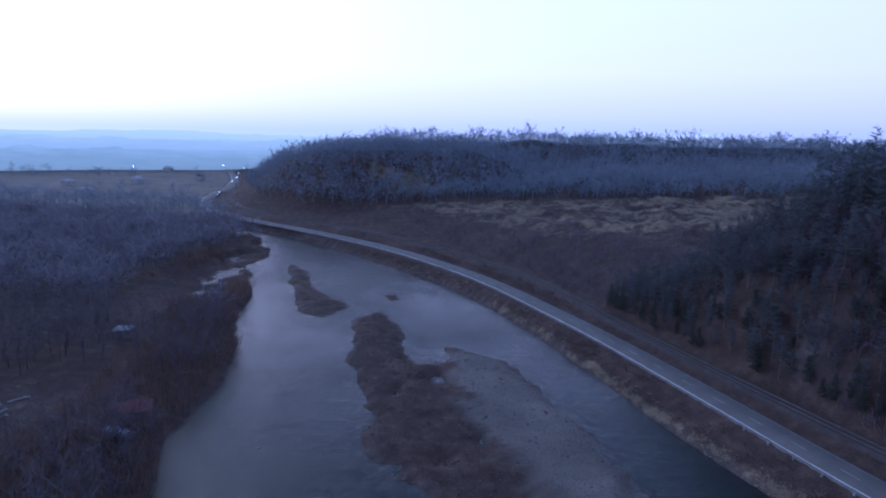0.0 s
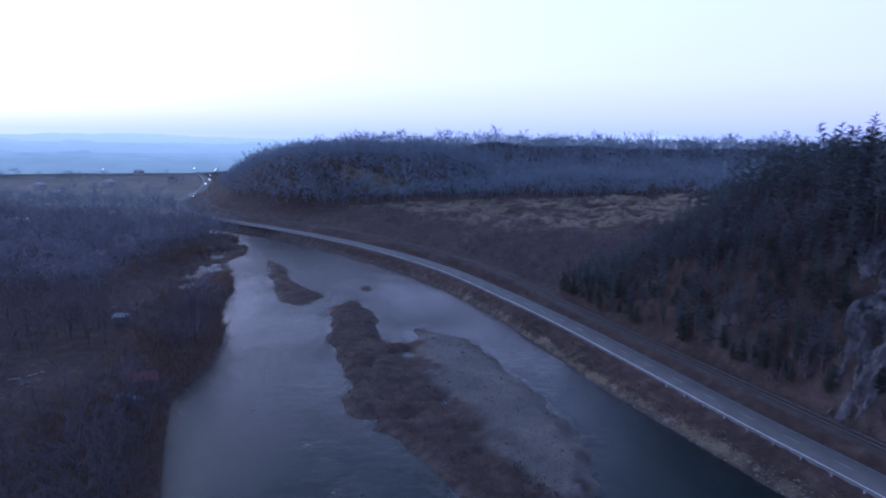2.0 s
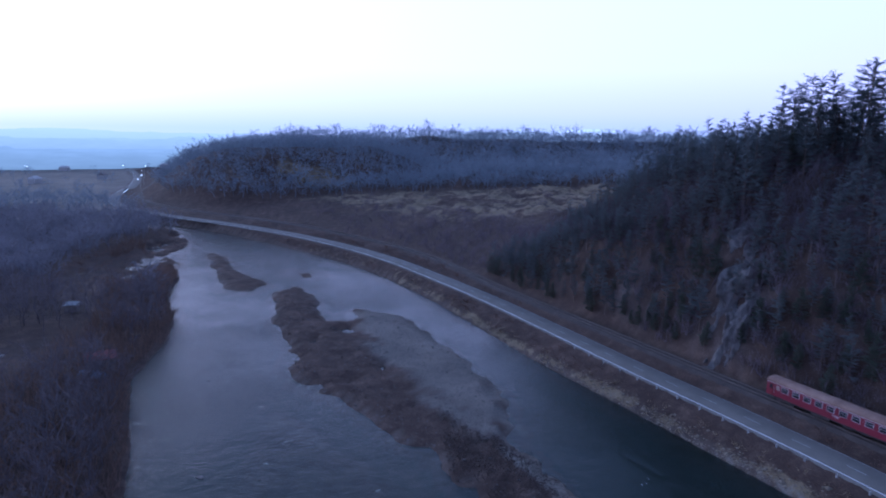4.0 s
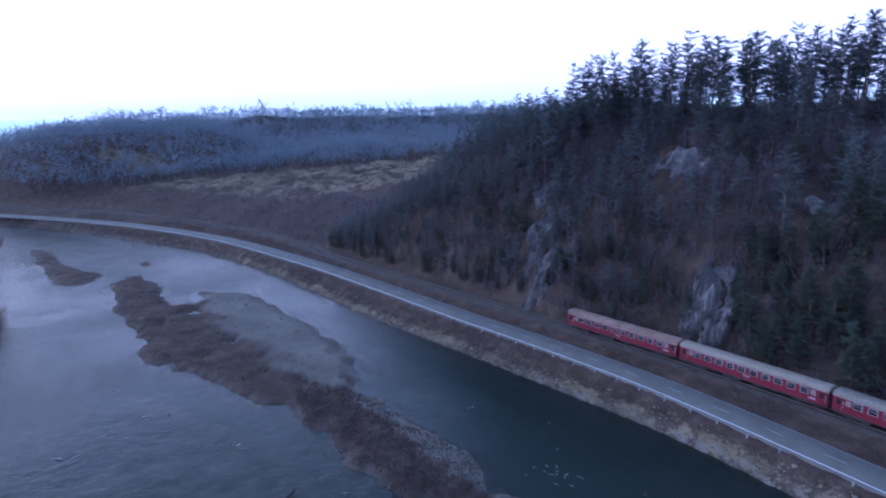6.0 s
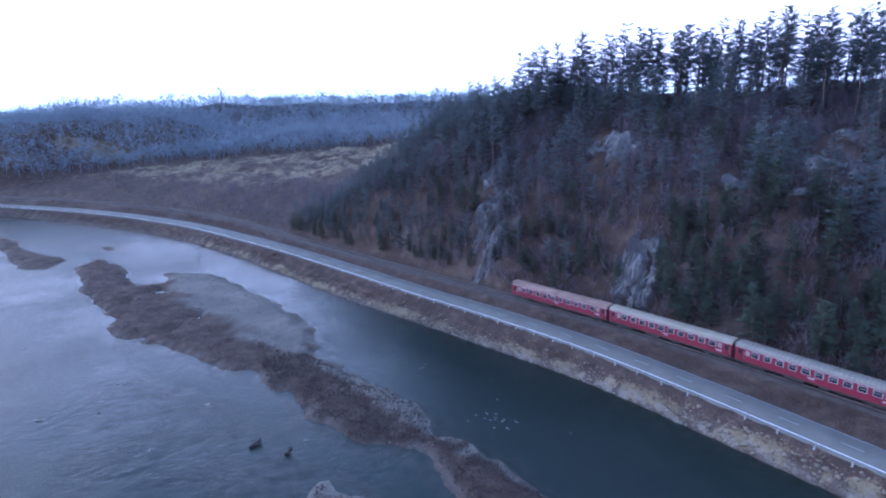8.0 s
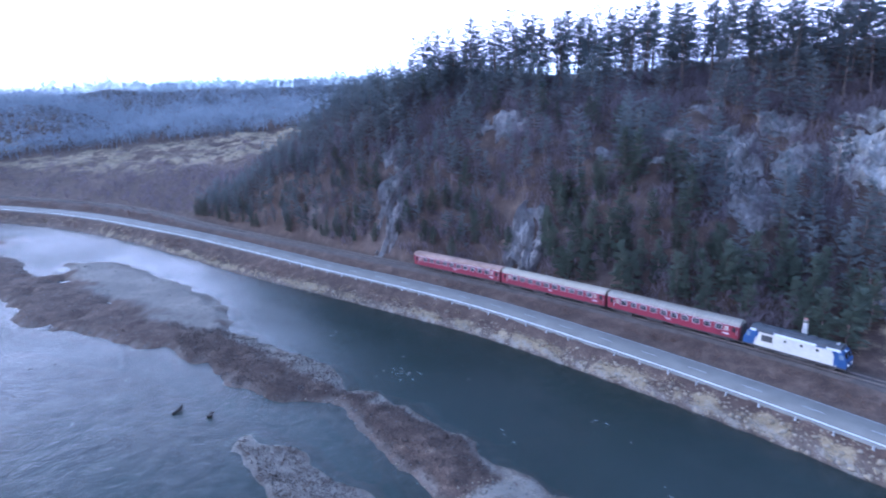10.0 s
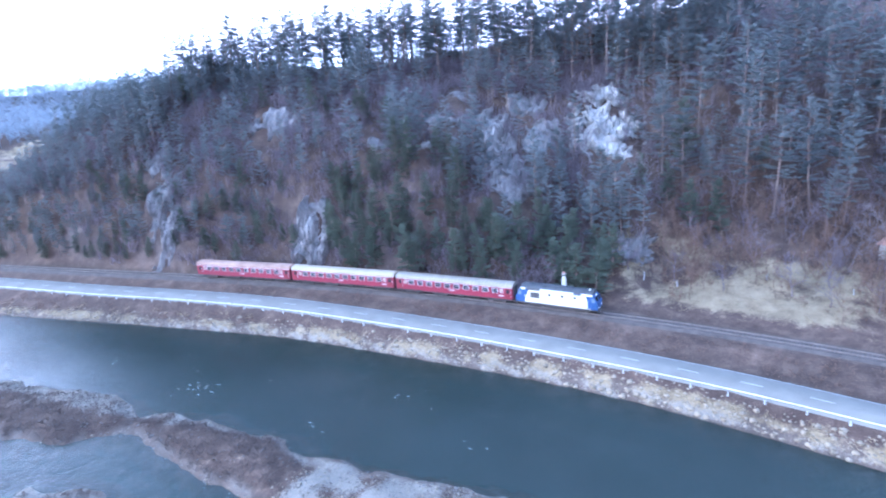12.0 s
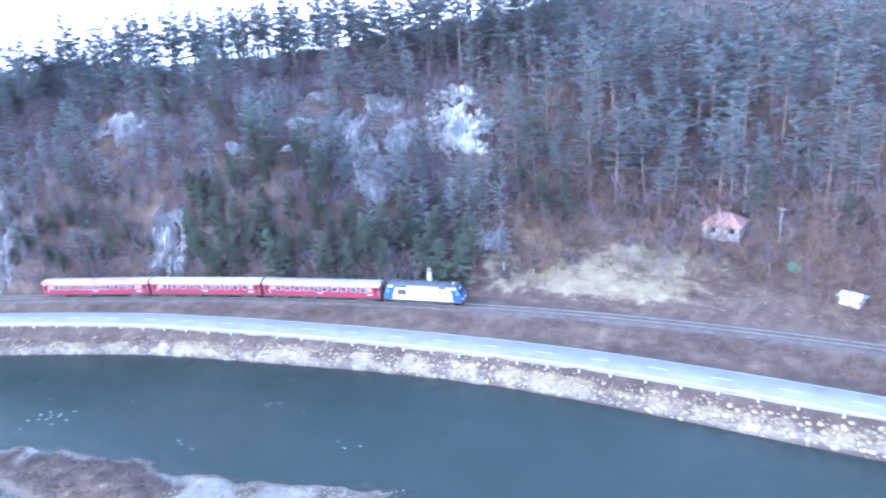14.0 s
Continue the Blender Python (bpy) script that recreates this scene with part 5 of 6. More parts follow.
def locomotive():
    """A diesel locomotive, 17 m over buffers, front towards +x."""
    c = tagged(new("diesel_locomotive"), "white and blue diesel locomotive with lit headlamps", "locomotive")
    half, w = 7.95, 1.45
    # body with raked cab fronts, drawn as a side outline across the width
    side = [(-half, 1.0), (half, 1.0), (half + 0.05, 2.1), (half - 0.12, 2.35), (half - 0.62, 3.35), (half - 0.95, 3.62), (-half + 0.95, 3.62), (-half + 0.62, 3.35), (-half + 0.12, 2.35), (-half - 0.05, 2.1)]
    n = len(side)
    v = [(x, -w, z) for x, z in side] + [(x, w, z) for x, z in side]
    f = [tuple(range(n))[::-1], tuple(range(n, 2 * n))] + [(k, (k + 1) % n, (k + 1) % n + n, k + n) for k in range(n)]
    part("body", (v, f), M_BLUE, c)
    roof = [(-w, 3.62), (w, 3.62), (w - 0.1, 3.92), (w - 0.45, 4.16), (0.4, 4.27), (-0.4, 4.27), (-w + 0.45, 4.16), (-w + 0.1, 3.92)]
    r = part("roof", prism(roof, -half + 1.0, half - 1.0, 2), M_DGREY, c, "soot-dark curved roof")
    for out in (-1, 1):
        rim = [(out * (w + 0.012), 3.46), (out * (w + 0.03), 3.62), (out * (w - 0.06), 3.84), (out * (w - 0.16), 3.84), (out * (w - 0.1), 3.5)]
        for x0, x1 in ((-3.0, 3.4), (4.9, 6.95), (-6.95, -6.0)):
            part("cantrail", prism(rim, x0, x1), M_LGREY, r, "light grey panel along the roof's edge")
        part("roof_grille", prism(rim, -5.8, -3.2), M_DGREY, r)
    part("hood", boxes((-2.8, -0.7, 4.2, 3.0, 0.7, 4.36), bevel=0.04), M_DGREY, r)
    part("radiator_fan", disc(0.55, 0.12, Matrix.Translation((-3.9, 0, 4.32))), M_DGREY, r)
    part("radiator_fan", disc(0.55, 0.12, Matrix.Translation((-5.2, 0, 4.32))), M_DGREY, r)
    part("exhaust", boxes((0.4, -0.35, 4.3, 1.6, 0.35, 4.5), bevel=0.05), M_DGREY, r)
    part("horn", boxes((5.9, -0.3, 4.2, 6.3, -0.18, 4.4), (5.9, 0.18, 4.2, 6.3, 0.3, 4.4), bevel=0.03), M_SILVER, r)
    for out in (-1, 1):
        y = out * w
        pts = [(-6.35, 1.04), (6.65, 1.04), (5.75, 3.45), (-5.35, 3.45)]
        vv = [(x, y + out * d, z) for d in (-0.01, 0.012) for x, z in pts]
        ff = [(0, 1, 2, 3), (7, 6, 5, 4), (0, 4, 5, 1), (1, 5, 6, 2), (2, 6, 7, 3), (3, 7, 4, 0)]
        p = part("side_panel", (vv, ff), M_WHITE, c, "white side panel with slanting ends")
        g = part("grille", boxes((-5.0, y, 2.0, -3.2, y + out * 0.05, 3.1), bevel=0.02), M_DGREY, p)
        for k in range(7):
            part("louvre", boxes((-4.95, y + out * 0.05, 2.06 + 0.15 * k, -3.25, y + out * 0.075, 2.12 + 0.15 * k)), M_UNDER, g)
        for x in (-1.2, 1.3, 3.7):
            part("porthole", disc(0.24, 0.08, Matrix.Translation((x, y, 2.9)) @ Matrix.Rotation(radians(90), 4, "X"), 16), M_GLASS, p)
        for x in (-7.15, 7.15):
            d = part("cab_door", boxes((x - math.copysign(0.72, x) - 0.32, y - out * 0.03, 1.15, x - math.copysign(0.72, x) + 0.32, y + out * 0.016, 3.2)), M_BLUE, c)
            part("cab_window", boxes((x - 0.3, y, 2.35, x + 0.3, y + out * 0.02, 3.1), bevel=0.008), M_CABGLASS, c)
            part("handrail", boxes((x - math.copysign(1.12, x) - 0.02, y, 1.3, x - math.copysign(1.12, x) + 0.02, y + out * 0.07, 2.6)), M_SILVER, d)
        part("sole_bar", boxes((-half, y - out * 0.1, 0.86, half, y, 1.02)), M_UNDER, c)
    part("fuel_tank", boxes((-2.4, -1.25, 0.32, 2.4, 1.25, 0.95), bevel=0.08), M_UNDER, c)
    for out in (-1, 1):
        nose = half * out
        for y in (-0.62, 0.62):
            q = 0.30 * out
            part("windscreen", ([(nose - 0.18 * out, y - 0.5, 2.5), (nose - 0.18 * out, y + 0.5, 2.5), (nose - 0.56 * out, y + 0.5, 3.26), (nose - 0.56 * out, y - 0.5, 3.26),
                                 (nose - 0.18 * out - q, y - 0.5, 2.5), (nose - 0.18 * out - q, y + 0.5, 2.5), (nose - 0.56 * out - q, y + 0.5, 3.26), (nose - 0.56 * out - q, y - 0.5, 3.26)],
                                [(0, 1, 2, 3), (7, 6, 5, 4), (0, 4, 5, 1), (1, 5, 6, 2), (2, 6, 7, 3), (3, 7, 4, 0)]), M_GLASS, c)
        part("snow_plough", boxes((nose - 0.1 * out, -1.25, 0.3, nose + 0.12 * out, 1.25, 0.85), bevel=0.04), M_UNDER, c)
        buffers(c, nose, out)
        for y, z in ((-0.85, 1.55), (0.85, 1.55), (0.0, 3.50)):
            ring = part("headlamp", disc(0.19, 0.12, Matrix.Translation((nose + (0.05 if z < 2 else -0.72) * out, y, z)) @ Matrix.Rotation(radians(90), 4, "Y"), 16), M_BLUE, c)
            part("lens", disc(0.11, 0.14, Matrix.Translation((nose + (0.06 if z < 2 else -0.71) * out, y, z)) @ Matrix.Rotation(radians(90), 4, "Y"), 16), M_LAMP if out > 0 else M_GLASS, ring)
    for x in (-4.4, 4.4):
        bogie(c, x, 2.8)
    return c


FRONT = along(RAIL, -22.5)[1]


def couple(thing, rear, length):
    """Sets a vehicle on the track: from rear metres behind the train's head, for its length."""
    a, b = spot(RAIL, S_RAIL, FRONT + rear - length + 2.5), spot(RAIL, S_RAIL, FRONT + rear - 2.5)
    m, d = (a + b) / 2, a - b
    thing.matrix_world = pose(m[0], m[1], 4.95, 0, 0, math.degrees(math.atan2(d[1], d[0])))


couple(locomotive(), 17.0, 17.0)
couple(coach(M_GREYROOF, True, "ribbed grey roof"), 43.4, 26.4)
couple(coach(M_CREAM, False, "smooth cream roof"), 69.8, 26.4)
couple(coach(M_RUSTROOF, False, "faded rust-stained roof"), 96.2, 26.4)

# ---- by the railway ----
M_CONCRETE = surface("old_concrete", (0.30, 0.29, 0.28), (0.52, 0.51, 0.50), 0.8, 0.9, 0.3, 8.0)
M_ROOFTILE = surface("red_roof_tiles", (0.20, 0.105, 0.085), (0.34, 0.195, 0.16), 0.9, 0.85, 0.4, 6.0)
M_PLASTER = surface("pale_plaster", (0.20, 0.19, 0.18), (0.40, 0.39, 0.37), 0.6, 0.9, 0.2, 6.0)
M_WOOD = surface("grey_wood", (0.10, 0.085, 0.075), (0.24, 0.21, 0.19), 1.2, 0.85, 0.3, 12.0)
M_TARP = surface("blue_tarpaulin", (0.05, 0.09, 0.19), (0.22, 0.28, 0.38), 0.9, 0.5, 0.3, 4.0)
M_DARKROOF = surface("dark_red_sheet", (0.10, 0.028, 0.025), (0.19, 0.055, 0.045), 0.9, 0.7, 0.2, 6.0)
M_GREEN = surface("green_paint", (0.06, 0.16, 0.10), (0.12, 0.26, 0.17), 0.8, 0.7, 0.2, 5.0)


def on_ground(x, y):
    return float(ground_height([x], [y])[0])


def signal_mast(x, y):
    """A tapering concrete mast on a plinth with a cross-piece and a cap."""
    t = tagged(new("signal_mast"), "tapering pale concrete mast with a small cap beside the track", "mast")
    bm = bmesh.new()
    bmesh.ops.create_cone(bm, cap_ends=True, segments=4, radius1=0.95, radius2=0.42, depth=4.2, matrix=Matrix.Translation((0, 0, 2.5)) @ Matrix.Rotation(radians(45), 4, "Z"))
    part("shaft", bm, M_CONCRETE, t)
    part("plinth", boxes((-0.85, -0.85, -0.4, 0.85, 0.85, 0.42), bevel=0.05), M_DGREY, t)
    part("cross_piece", boxes((-0.62, -0.62, 1.55, 0.62, 0.62, 1.75), bevel=0.03), M_PLASTER, t)
    part("cap", boxes((-0.36, -0.36, 4.6, 0.36, 0.36, 5.05), bevel=0.05), M_PLASTER, t)
    part("lantern", boxes((-0.22, -0.22, 5.05, 0.22, 0.22, 5.4), bevel=0.04), M_ROOFTILE, t)
    t.matrix_world = pose(x, y, on_ground(x, y), 0, 0, 15)


signal_mast(100.6, -12.4)


def cottage(name, x, y, turn, w, d, h, rise, roof_m, wall_m, label, hip=0.35, openings=True):
    t = tagged(new(name), label, "house")
    part("wall", boxes((-w / 2, -d / 2, -0.8, w / 2, d / 2, h)), wall_m, t)
    e = 0.45
    k = hip * d
    rv = [(-w / 2 - e, -d / 2 - e, h - 0.1), (w / 2 + e, -d / 2 - e, h - 0.1), (w / 2 + e, d / 2 + e, h - 0.1), (-w / 2 - e, d / 2 + e, h - 0.1), (-w / 2 + k, 0, h + rise), (w / 2 - k, 0, h + rise),
          (-w / 2 - e, -d / 2 - e, h + 0.06), (w / 2 + e, -d / 2 - e, h + 0.06), (w / 2 + e, d / 2 + e, h + 0.06), (-w / 2 - e, d / 2 + e, h + 0.06)]
    roof = part("roof", (rv, [(6, 7, 5, 4), (8, 9, 4, 5), (7, 8, 5), (9, 6, 4), (0, 3, 2, 1), (0, 1, 7, 6), (1, 2, 8, 7), (2, 3, 9, 8), (3, 0, 6, 9)]), roof_m, t)
    if openings:
        part("chimney", boxes((w * 0.15, -0.3, h + rise * 0.4, w * 0.15 + 0.6, 0.3, h + rise + 0.7)), roof_m, roof)
        for s in (-1, 1):
            for px in (-w * 0.28, w * 0.22):
                win = part("window", boxes((px - 0.65, s * d / 2, 0.9, px + 0.65, s * (d / 2 + 0.06), 2.2)), M_POST, t)
                part("pane", boxes((px - 0.52, s * d / 2, 1.02, px + 0.52, s * (d / 2 + 0.075), 2.08)), M_GLASS, win)
        part("door", boxes((-0.5, -d / 2 - 0.05, -0.1, 0.5, -d / 2, 2.0)), M_WOOD, t)
        part("window", boxes((-w / 2 - 0.06, -0.6, 0.9, -w / 2, 0.6, 2.2)), M_POST, t)
    t.matrix_world = pose(x, y, on_ground(x, y) + 0.1, 0, 0, turn)
    return t


cottage("cottage", 139.5, -63.6, 82, 7.4, 6.4, 2.5, 2.3, M_ROOFTILE, M_PLASTER, "small cottage with a red tiled hipped roof among bare trees", 0.45)
cottage("shed", 116.5, -86.4, 64, 3.2, 2.2, 1.4, 0.7, M_POST, M_POST, "small whitewashed shed on the trackside meadow", 0.0, False)
cottage("hut", -55.2, 100.6, 25, 5.2, 4.2, 2.3, 1.2, M_DARKROOF, M_WOOD, "wooden hut with a dark red sheet roof on the shore", 0.0, False)
cottage("hut", -77.5, 140.0, 10, 3.0, 2.6, 2.0, 0.7, M_POST, M_WOOD, "small wooden hut with a pale roof in the shore wood", 0.0, False)


def sheeted_stack(x, y, turn):
    bm = boxes((-1.3, -0.9, -0.1, 1.3, 0.9, 1.0), bevel=0.2)
    for v in bm.verts:
        v.co += noise.noise_vector(v.co * 1.7) * 0.16
    me = bpy.data.meshes.new("covered_stack")
    bm.to_mesh(me)
    bm.free()
    me.materials.append(M_TARP)
    ob = new("covered_stack", me)
    ob.matrix_world = pose(x, y, on_ground(x, y), 0, 0, turn)
    tagged(ob, "stack under a crumpled blue and white tarpaulin by the hut", "tarpaulin")


sheeted_stack(-55.6, 94.4, 12)
sheeted_stack(-53.2, 94.0, -20)


M_POLE = surface("weathered_pole", (0.15, 0.145, 0.14), (0.28, 0.27, 0.26), 0.8, 0.9, 0.3, 8.0)


def utility_pole(x, y, height, label):
    t = tagged(new("utility_pole"), label, "utility pole", "poles by the cottage")
    bm = bmesh.new()
    bmesh.ops.create_cone(bm, cap_ends=True, segments=10, radius1=0.20, radius2=0.12, depth=height + 0.6, matrix=Matrix.Translation((0, 0, height / 2 - 0.3)))
    part("shaft", bm, M_POLE, t)
    arm = part("cross_arm", boxes((-0.7, -0.06, height - 0.55, 0.7, 0.06, height - 0.42)), M_POLE, t)
    for px in (-0.6, 0.0, 0.6):
        part("insulator", disc(0.06, 0.2, Matrix.Translation((px, 0, height - 0.33)), 8), M_POST, arm)
    t.matrix_world = pose(x, y, on_ground(x, y), 0, 0, 70)
    return Vector((x, y, on_ground(x, y) + height - 0.3))


tops = [utility_pole(147.0, -66.6, 11.0, "tall pale concrete pole behind the cottage"), utility_pole(136.0, -74.2, 7.5, "pale concrete pole carrying a wire past the cottage"),
        utility_pole(128.5, -101.0, 7.5, "pale concrete pole carrying a wire past the cottage")]
cu = bpy.data.curves.new("overhead_wire", "CURVE")
cu.dimensions, cu.bevel_depth = "3D", 0.025
for a, b in zip(tops, tops[1:]):
    sp = cu.splines.new("POLY")
    sp.points.add(12)
    for k in range(13):
        u = k / 12
        p = a.lerp(b, u) - Vector((0, 0, 2.4 * u * (1 - u)))
        sp.points[k].co = (*p, 1)
cu.materials.append(M_DGREY)
tagged(new("overhead_wire", cu), "thin dark wire sagging between the concrete poles", "wire")


def fence_posts():
    """Old concrete posts along the meadow's edge and in its grass."""
    r = np.random.RandomState(15)
    me = None
    for px, py, h in ((113, -30, 1.0), (121, -44, 0.8), (122, -58, 0.9), (111.5, -24, 1.3)):
        if me is None:
            bm = boxes((-0.12, -0.12, -0.3, 0.12, 0.12, 1.2), bevel=0.03)
            me = bpy.data.meshes.new("fence_post")
            bm.to_mesh(me)
            bm.free()
            me.materials.append(M_POST)
        ob = new("fence_post", me)
        ob.matrix_world = pose(px, py, on_ground(px, py), r.normal() * 6, r.normal() * 6, r.uniform(0, 90)) @ Matrix.Diagonal((1, 1, h, 1))
        tagged(ob, "leaning whitish concrete fence post in dry grass", "fence post", "meadow fence posts")


fence_posts()
bm = boxes((-1.0, -0.7, -0.1, 1.0, 0.7, 1.2), (-0.8, -0.5, 1.2, 0.8, 0.5, 1.45), bevel=0.05)
me = bpy.data.meshes.new("water_tank")
bm.to_mesh(me)
bm.free()
me.materials.append(M_GREEN)
ob = new("water_tank", me)
ob.matrix_world = pose(126.9, -77.3, on_ground(126.9, -77.3), 0, 0, 35)
tagged(ob, "faded green metal tank in the cottage garden", "tank")


# ---- river: stones, driftwood ----
def stone_kind(seed, fine=2):
    bm = bmesh.new()
    bmesh.ops.create_icosphere(bm, subdivisions=fine, radius=1)
    for v in bm.verts:
        v.co *= 0.75 + 0.5 * noise.noise(v.co * 1.3 + Vector((seed * 5, 0, 0)))
        v.co.z *= 0.6
    bmesh.ops.triangulate(bm, faces=bm.faces[:])
    out = np.array([v.co[:] for v in bm.verts]), np.array([[v.index for v in f.verts] for f in bm.faces])
    bm.free()
    return out


x, y, z = sow(86, 5200, 108, 160, -140, -22, 1.3, lambda x, y, z, k, r: (k["rail"] > 5) & (k["rail"] < 46) & (rough_ground(x, y, 22, 91) + (k["rail"] - 20) * 0.04 - (k["way"] + 40) * 0.012 > 0.15))
strew("garden_brush", [thicket(s, 1.6, 1.8, 13, 3) for s in (106, 107, 108)] + THIN_BARE[3:5], x, y, rs(15).uniform(0.5, 1.1, len(x)) * np.where(rs(16).uniform(size=len(x)) < 0.1, 0.7, 1), M_BRUSH,
      "reddish brush and saplings round the cottage", "brush", 25, 0.05, z)
STONES = [stone_kind(s) for s in range(1, 6)]
PEBBLES = [stone_kind(s, 1) for s in range(6, 11)]
M_STONE = foliage("river_stone", (0.05, 0.045, 0.042), (0.165, 0.152, 0.138), 0.3, 0.0)
M_PALE = foliage("frosted_stone", (0.10, 0.085, 0.063), (0.25, 0.214, 0.162), 0.3, 0.0)
M_DARK = foliage("wet_driftwood", (0.03, 0.026, 0.024), (0.09, 0.075, 0.065), 0.3, 0.0)
x, y, z = sow(81, 2600, 40, 86, -130, 100, 0.9, lambda x, y, z, k, r: (k["right"] > 0.2) & (k["right"] < 2.6) & (r.uniform(size=len(x)) < 0.8))
strew("bank_stones", STONES, x, y, rs(11).uniform(0.14, 0.36, len(x)) * np.where(rs(17).uniform(size=len(x)) < 0.2, 1.9, 1), M_PALE, "pale frosted stones along the foot of the road bank", "stones", 21, 0.05, z)
x, y, z = sow(82, 7000, -40, 60, -45, 180, 0.7, lambda x, y, z, k, r: (k["isle"] > -0.6) & ((np.abs(k["isle"]) < 1.3) | (r.uniform(size=len(x)) < 0.18) | (inside(BAR, x, y) > 0) | (inside(GRAVEL, x, y) > 0) & (r.uniform(size=len(x)) < 0.5)))
strew("island_stones", STONES, x, y, rs(12).uniform(0.10, 0.36, len(x)), M_STONE, "grey cobbles on the gravel bars and island shores", "stones", 22, 0.03, z)
x, y, z = sow(88, 45000, -40, 60, -48, 180, 0.45, lambda x, y, z, k, r: (k["isle"] > 0.2) & (r.uniform(size=len(x)) < np.interp(y, (20, 120), (0.5, 0.25))))
strew("island_pebbles", PEBBLES, x, y, rs(19).uniform(0.07, 0.24, len(x)), M_STONE, "pebbles and pale debris strewn over the river islands", "pebbles", 27, 0.0, z)
x, y, z = sow(89, 60000, 38, 84, -125, 110, 0.5, lambda x, y, z, k, r: (k["right"] > 0.1) & (k["right"] < 3.4) & (r.uniform(size=len(x)) < np.interp(k["right"], (0.8, 3.2), (0.95, 0.35))))
strew("bank_boulders", PEBBLES, x, y, rs(22).uniform(0.18, 0.42, len(x)) * np.where(rs(23).uniform(size=len(x)) < 0.12, 1.7, 1), M_PALE, "pale broken boulders of the river bank's stone facing", "boulders", 28, 0.1, z)
M_CREAM_STONE = foliage("cream_stone", (0.13, 0.106, 0.074), (0.28, 0.236, 0.172), 0.3, 0.0)
x, y, z = sow(90, 32000, 50, 86, -130, 16, 0.85, lambda x, y, z, k, r: (k["right"] > 0.3) & (k["right"] < 4.2) & (k["road"] < -4.6)
              & (r.uniform(size=len(x)) < np.interp(k["right"], (1.6, 4.0), (1.0, 0.25)) * np.interp(y, (-20, 14), (0.9, 0.15)) * np.clip(0.75 + 0.7 * rough_ground(x, y, 14, 92), 0.15, 1)))
strew("bank_riprap", STONES, x, y, rs(26).uniform(0.30, 0.72, len(x)), M_CREAM_STONE, "large cream-coloured boulders heaped against the road bank", "boulders", 29, 0.12, z)
x, y, z = sow(91, 40000, 12, 60, -40, 78, 0.6, lambda x, y, z, k, r: (k["isle"] > 0.8) & (z > 0.25) & (y > -9 + 3 * rough_ground(x, y, 6, 93)) & (inside(GRAVEL, x, y) < 0) & (r.uniform(size=len(x)) < 0.8))
strew("island_tussocks", [thicket(k, 0.5, 0.9, 12, 1) for k in (116, 117, 118)], x, y, rs(27).uniform(0.5, 1.25, len(x)), M_DAMP_BRUSH, "brown tussocks of dead grass and flood wrack on the island", "tussocks", 30, 0.04, z)
x, y, z = sow(92, 9000, 20, 60, -46, 50, 0.55, lambda x, y, z, k, r: (k["isle"] > 0.1) & (z > 0.0) & ((k["isle"] < 1.0) & (r.uniform(size=len(x)) < 0.5) | (y < -8) & (r.uniform(size=len(x)) < 0.8)))
strew("frosted_gravel", PEBBLES, x, y, rs(28).uniform(0.10, 0.30, len(x)), M_PALE, "pale frosted stones along the island's rim and tail", "stones", 31, 0.02, z)
x, y, z = sow(83, 12000, -30, 90, -110, 260, 0.85, lambda x, y, z, k, r: (k["right"] > 0.6) & (k["right"] < 4.6) & (k["road"] < -4.4) & (r.uniform(size=len(x)) < 0.75))
strew("bank_grass", [thicket(s, 0.55, 0.9, 16, 0) for s in (101, 102, 103)], x, y, rs(13).uniform(0.6, 1.5, len(x)), M_STRAW, "bleached tussocks of dead grass on the river bank", "grass", 23, 0.05, z)
x, y, z = sow(84, 900, 104, 140, -130, -14, 1.3, lambda x, y, z, k, r: (k["rail"] > 6) & (k["rail"] < 32))
strew("meadow_grass", [thicket(s, 0.5, 1.1, 16, 0) for s in (104, 105)], x, y, rs(14).uniform(0.6, 1.3, len(x)), M_STRAW, "bleached dead grass on the trackside meadow", "grass", 24, 0.05, z)


x, y, z = sow(87, 1500, -30, 30, -60, 100, 1.0, lambda x, y, z, k, r: (inside(SHALLOW, x, y) > 1) & (k["isle"] < -0.5) & (z > -0.16) & (r.uniform(size=len(x)) < 0.5))
strew("shoal_stones", STONES, x, y, rs(18).uniform(0.12, 0.40, len(x)), M_DARK, "dark wet stones on the shoals of the shallow channel", "stones", 26, 0.0, z)


def river_rock(x, y, size, z, label, material):
    v, f = STONES[int(abs(x * 7 + y)) % 5]
    ob = new("river_rock", tri_mesh("river_rock", v * (size * 1.5, size * 0.8, size * 0.7), f, material))
    ob.matrix_world = pose(x, y, z, 0, 0, (x * 37) % 360)
    tagged(ob, label, "rock", "rocks in the river")


for x, y, s in ((-25, 57.5, 0.9), (-13.7, 68, 0.7), (-20.2, 82.3, 0.6), (44.4, 26, 0.6), (43.8, 27.4, 0.5), (41.2, 29.5, 0.45), (52, 18, 0.4), (47, 33, 0.4), (-8, 40, 0.5), (1, 52, 0.5), (14, 33, 0.4), (50, 41, 0.4),
                (60, -12, 0.35), (-33, 96, 0.6), (-16, 61, 0.5)):
    river_rock(x, y, s * 0.75, -0.06, "small rock breaking the surface of the river", M_STONE)


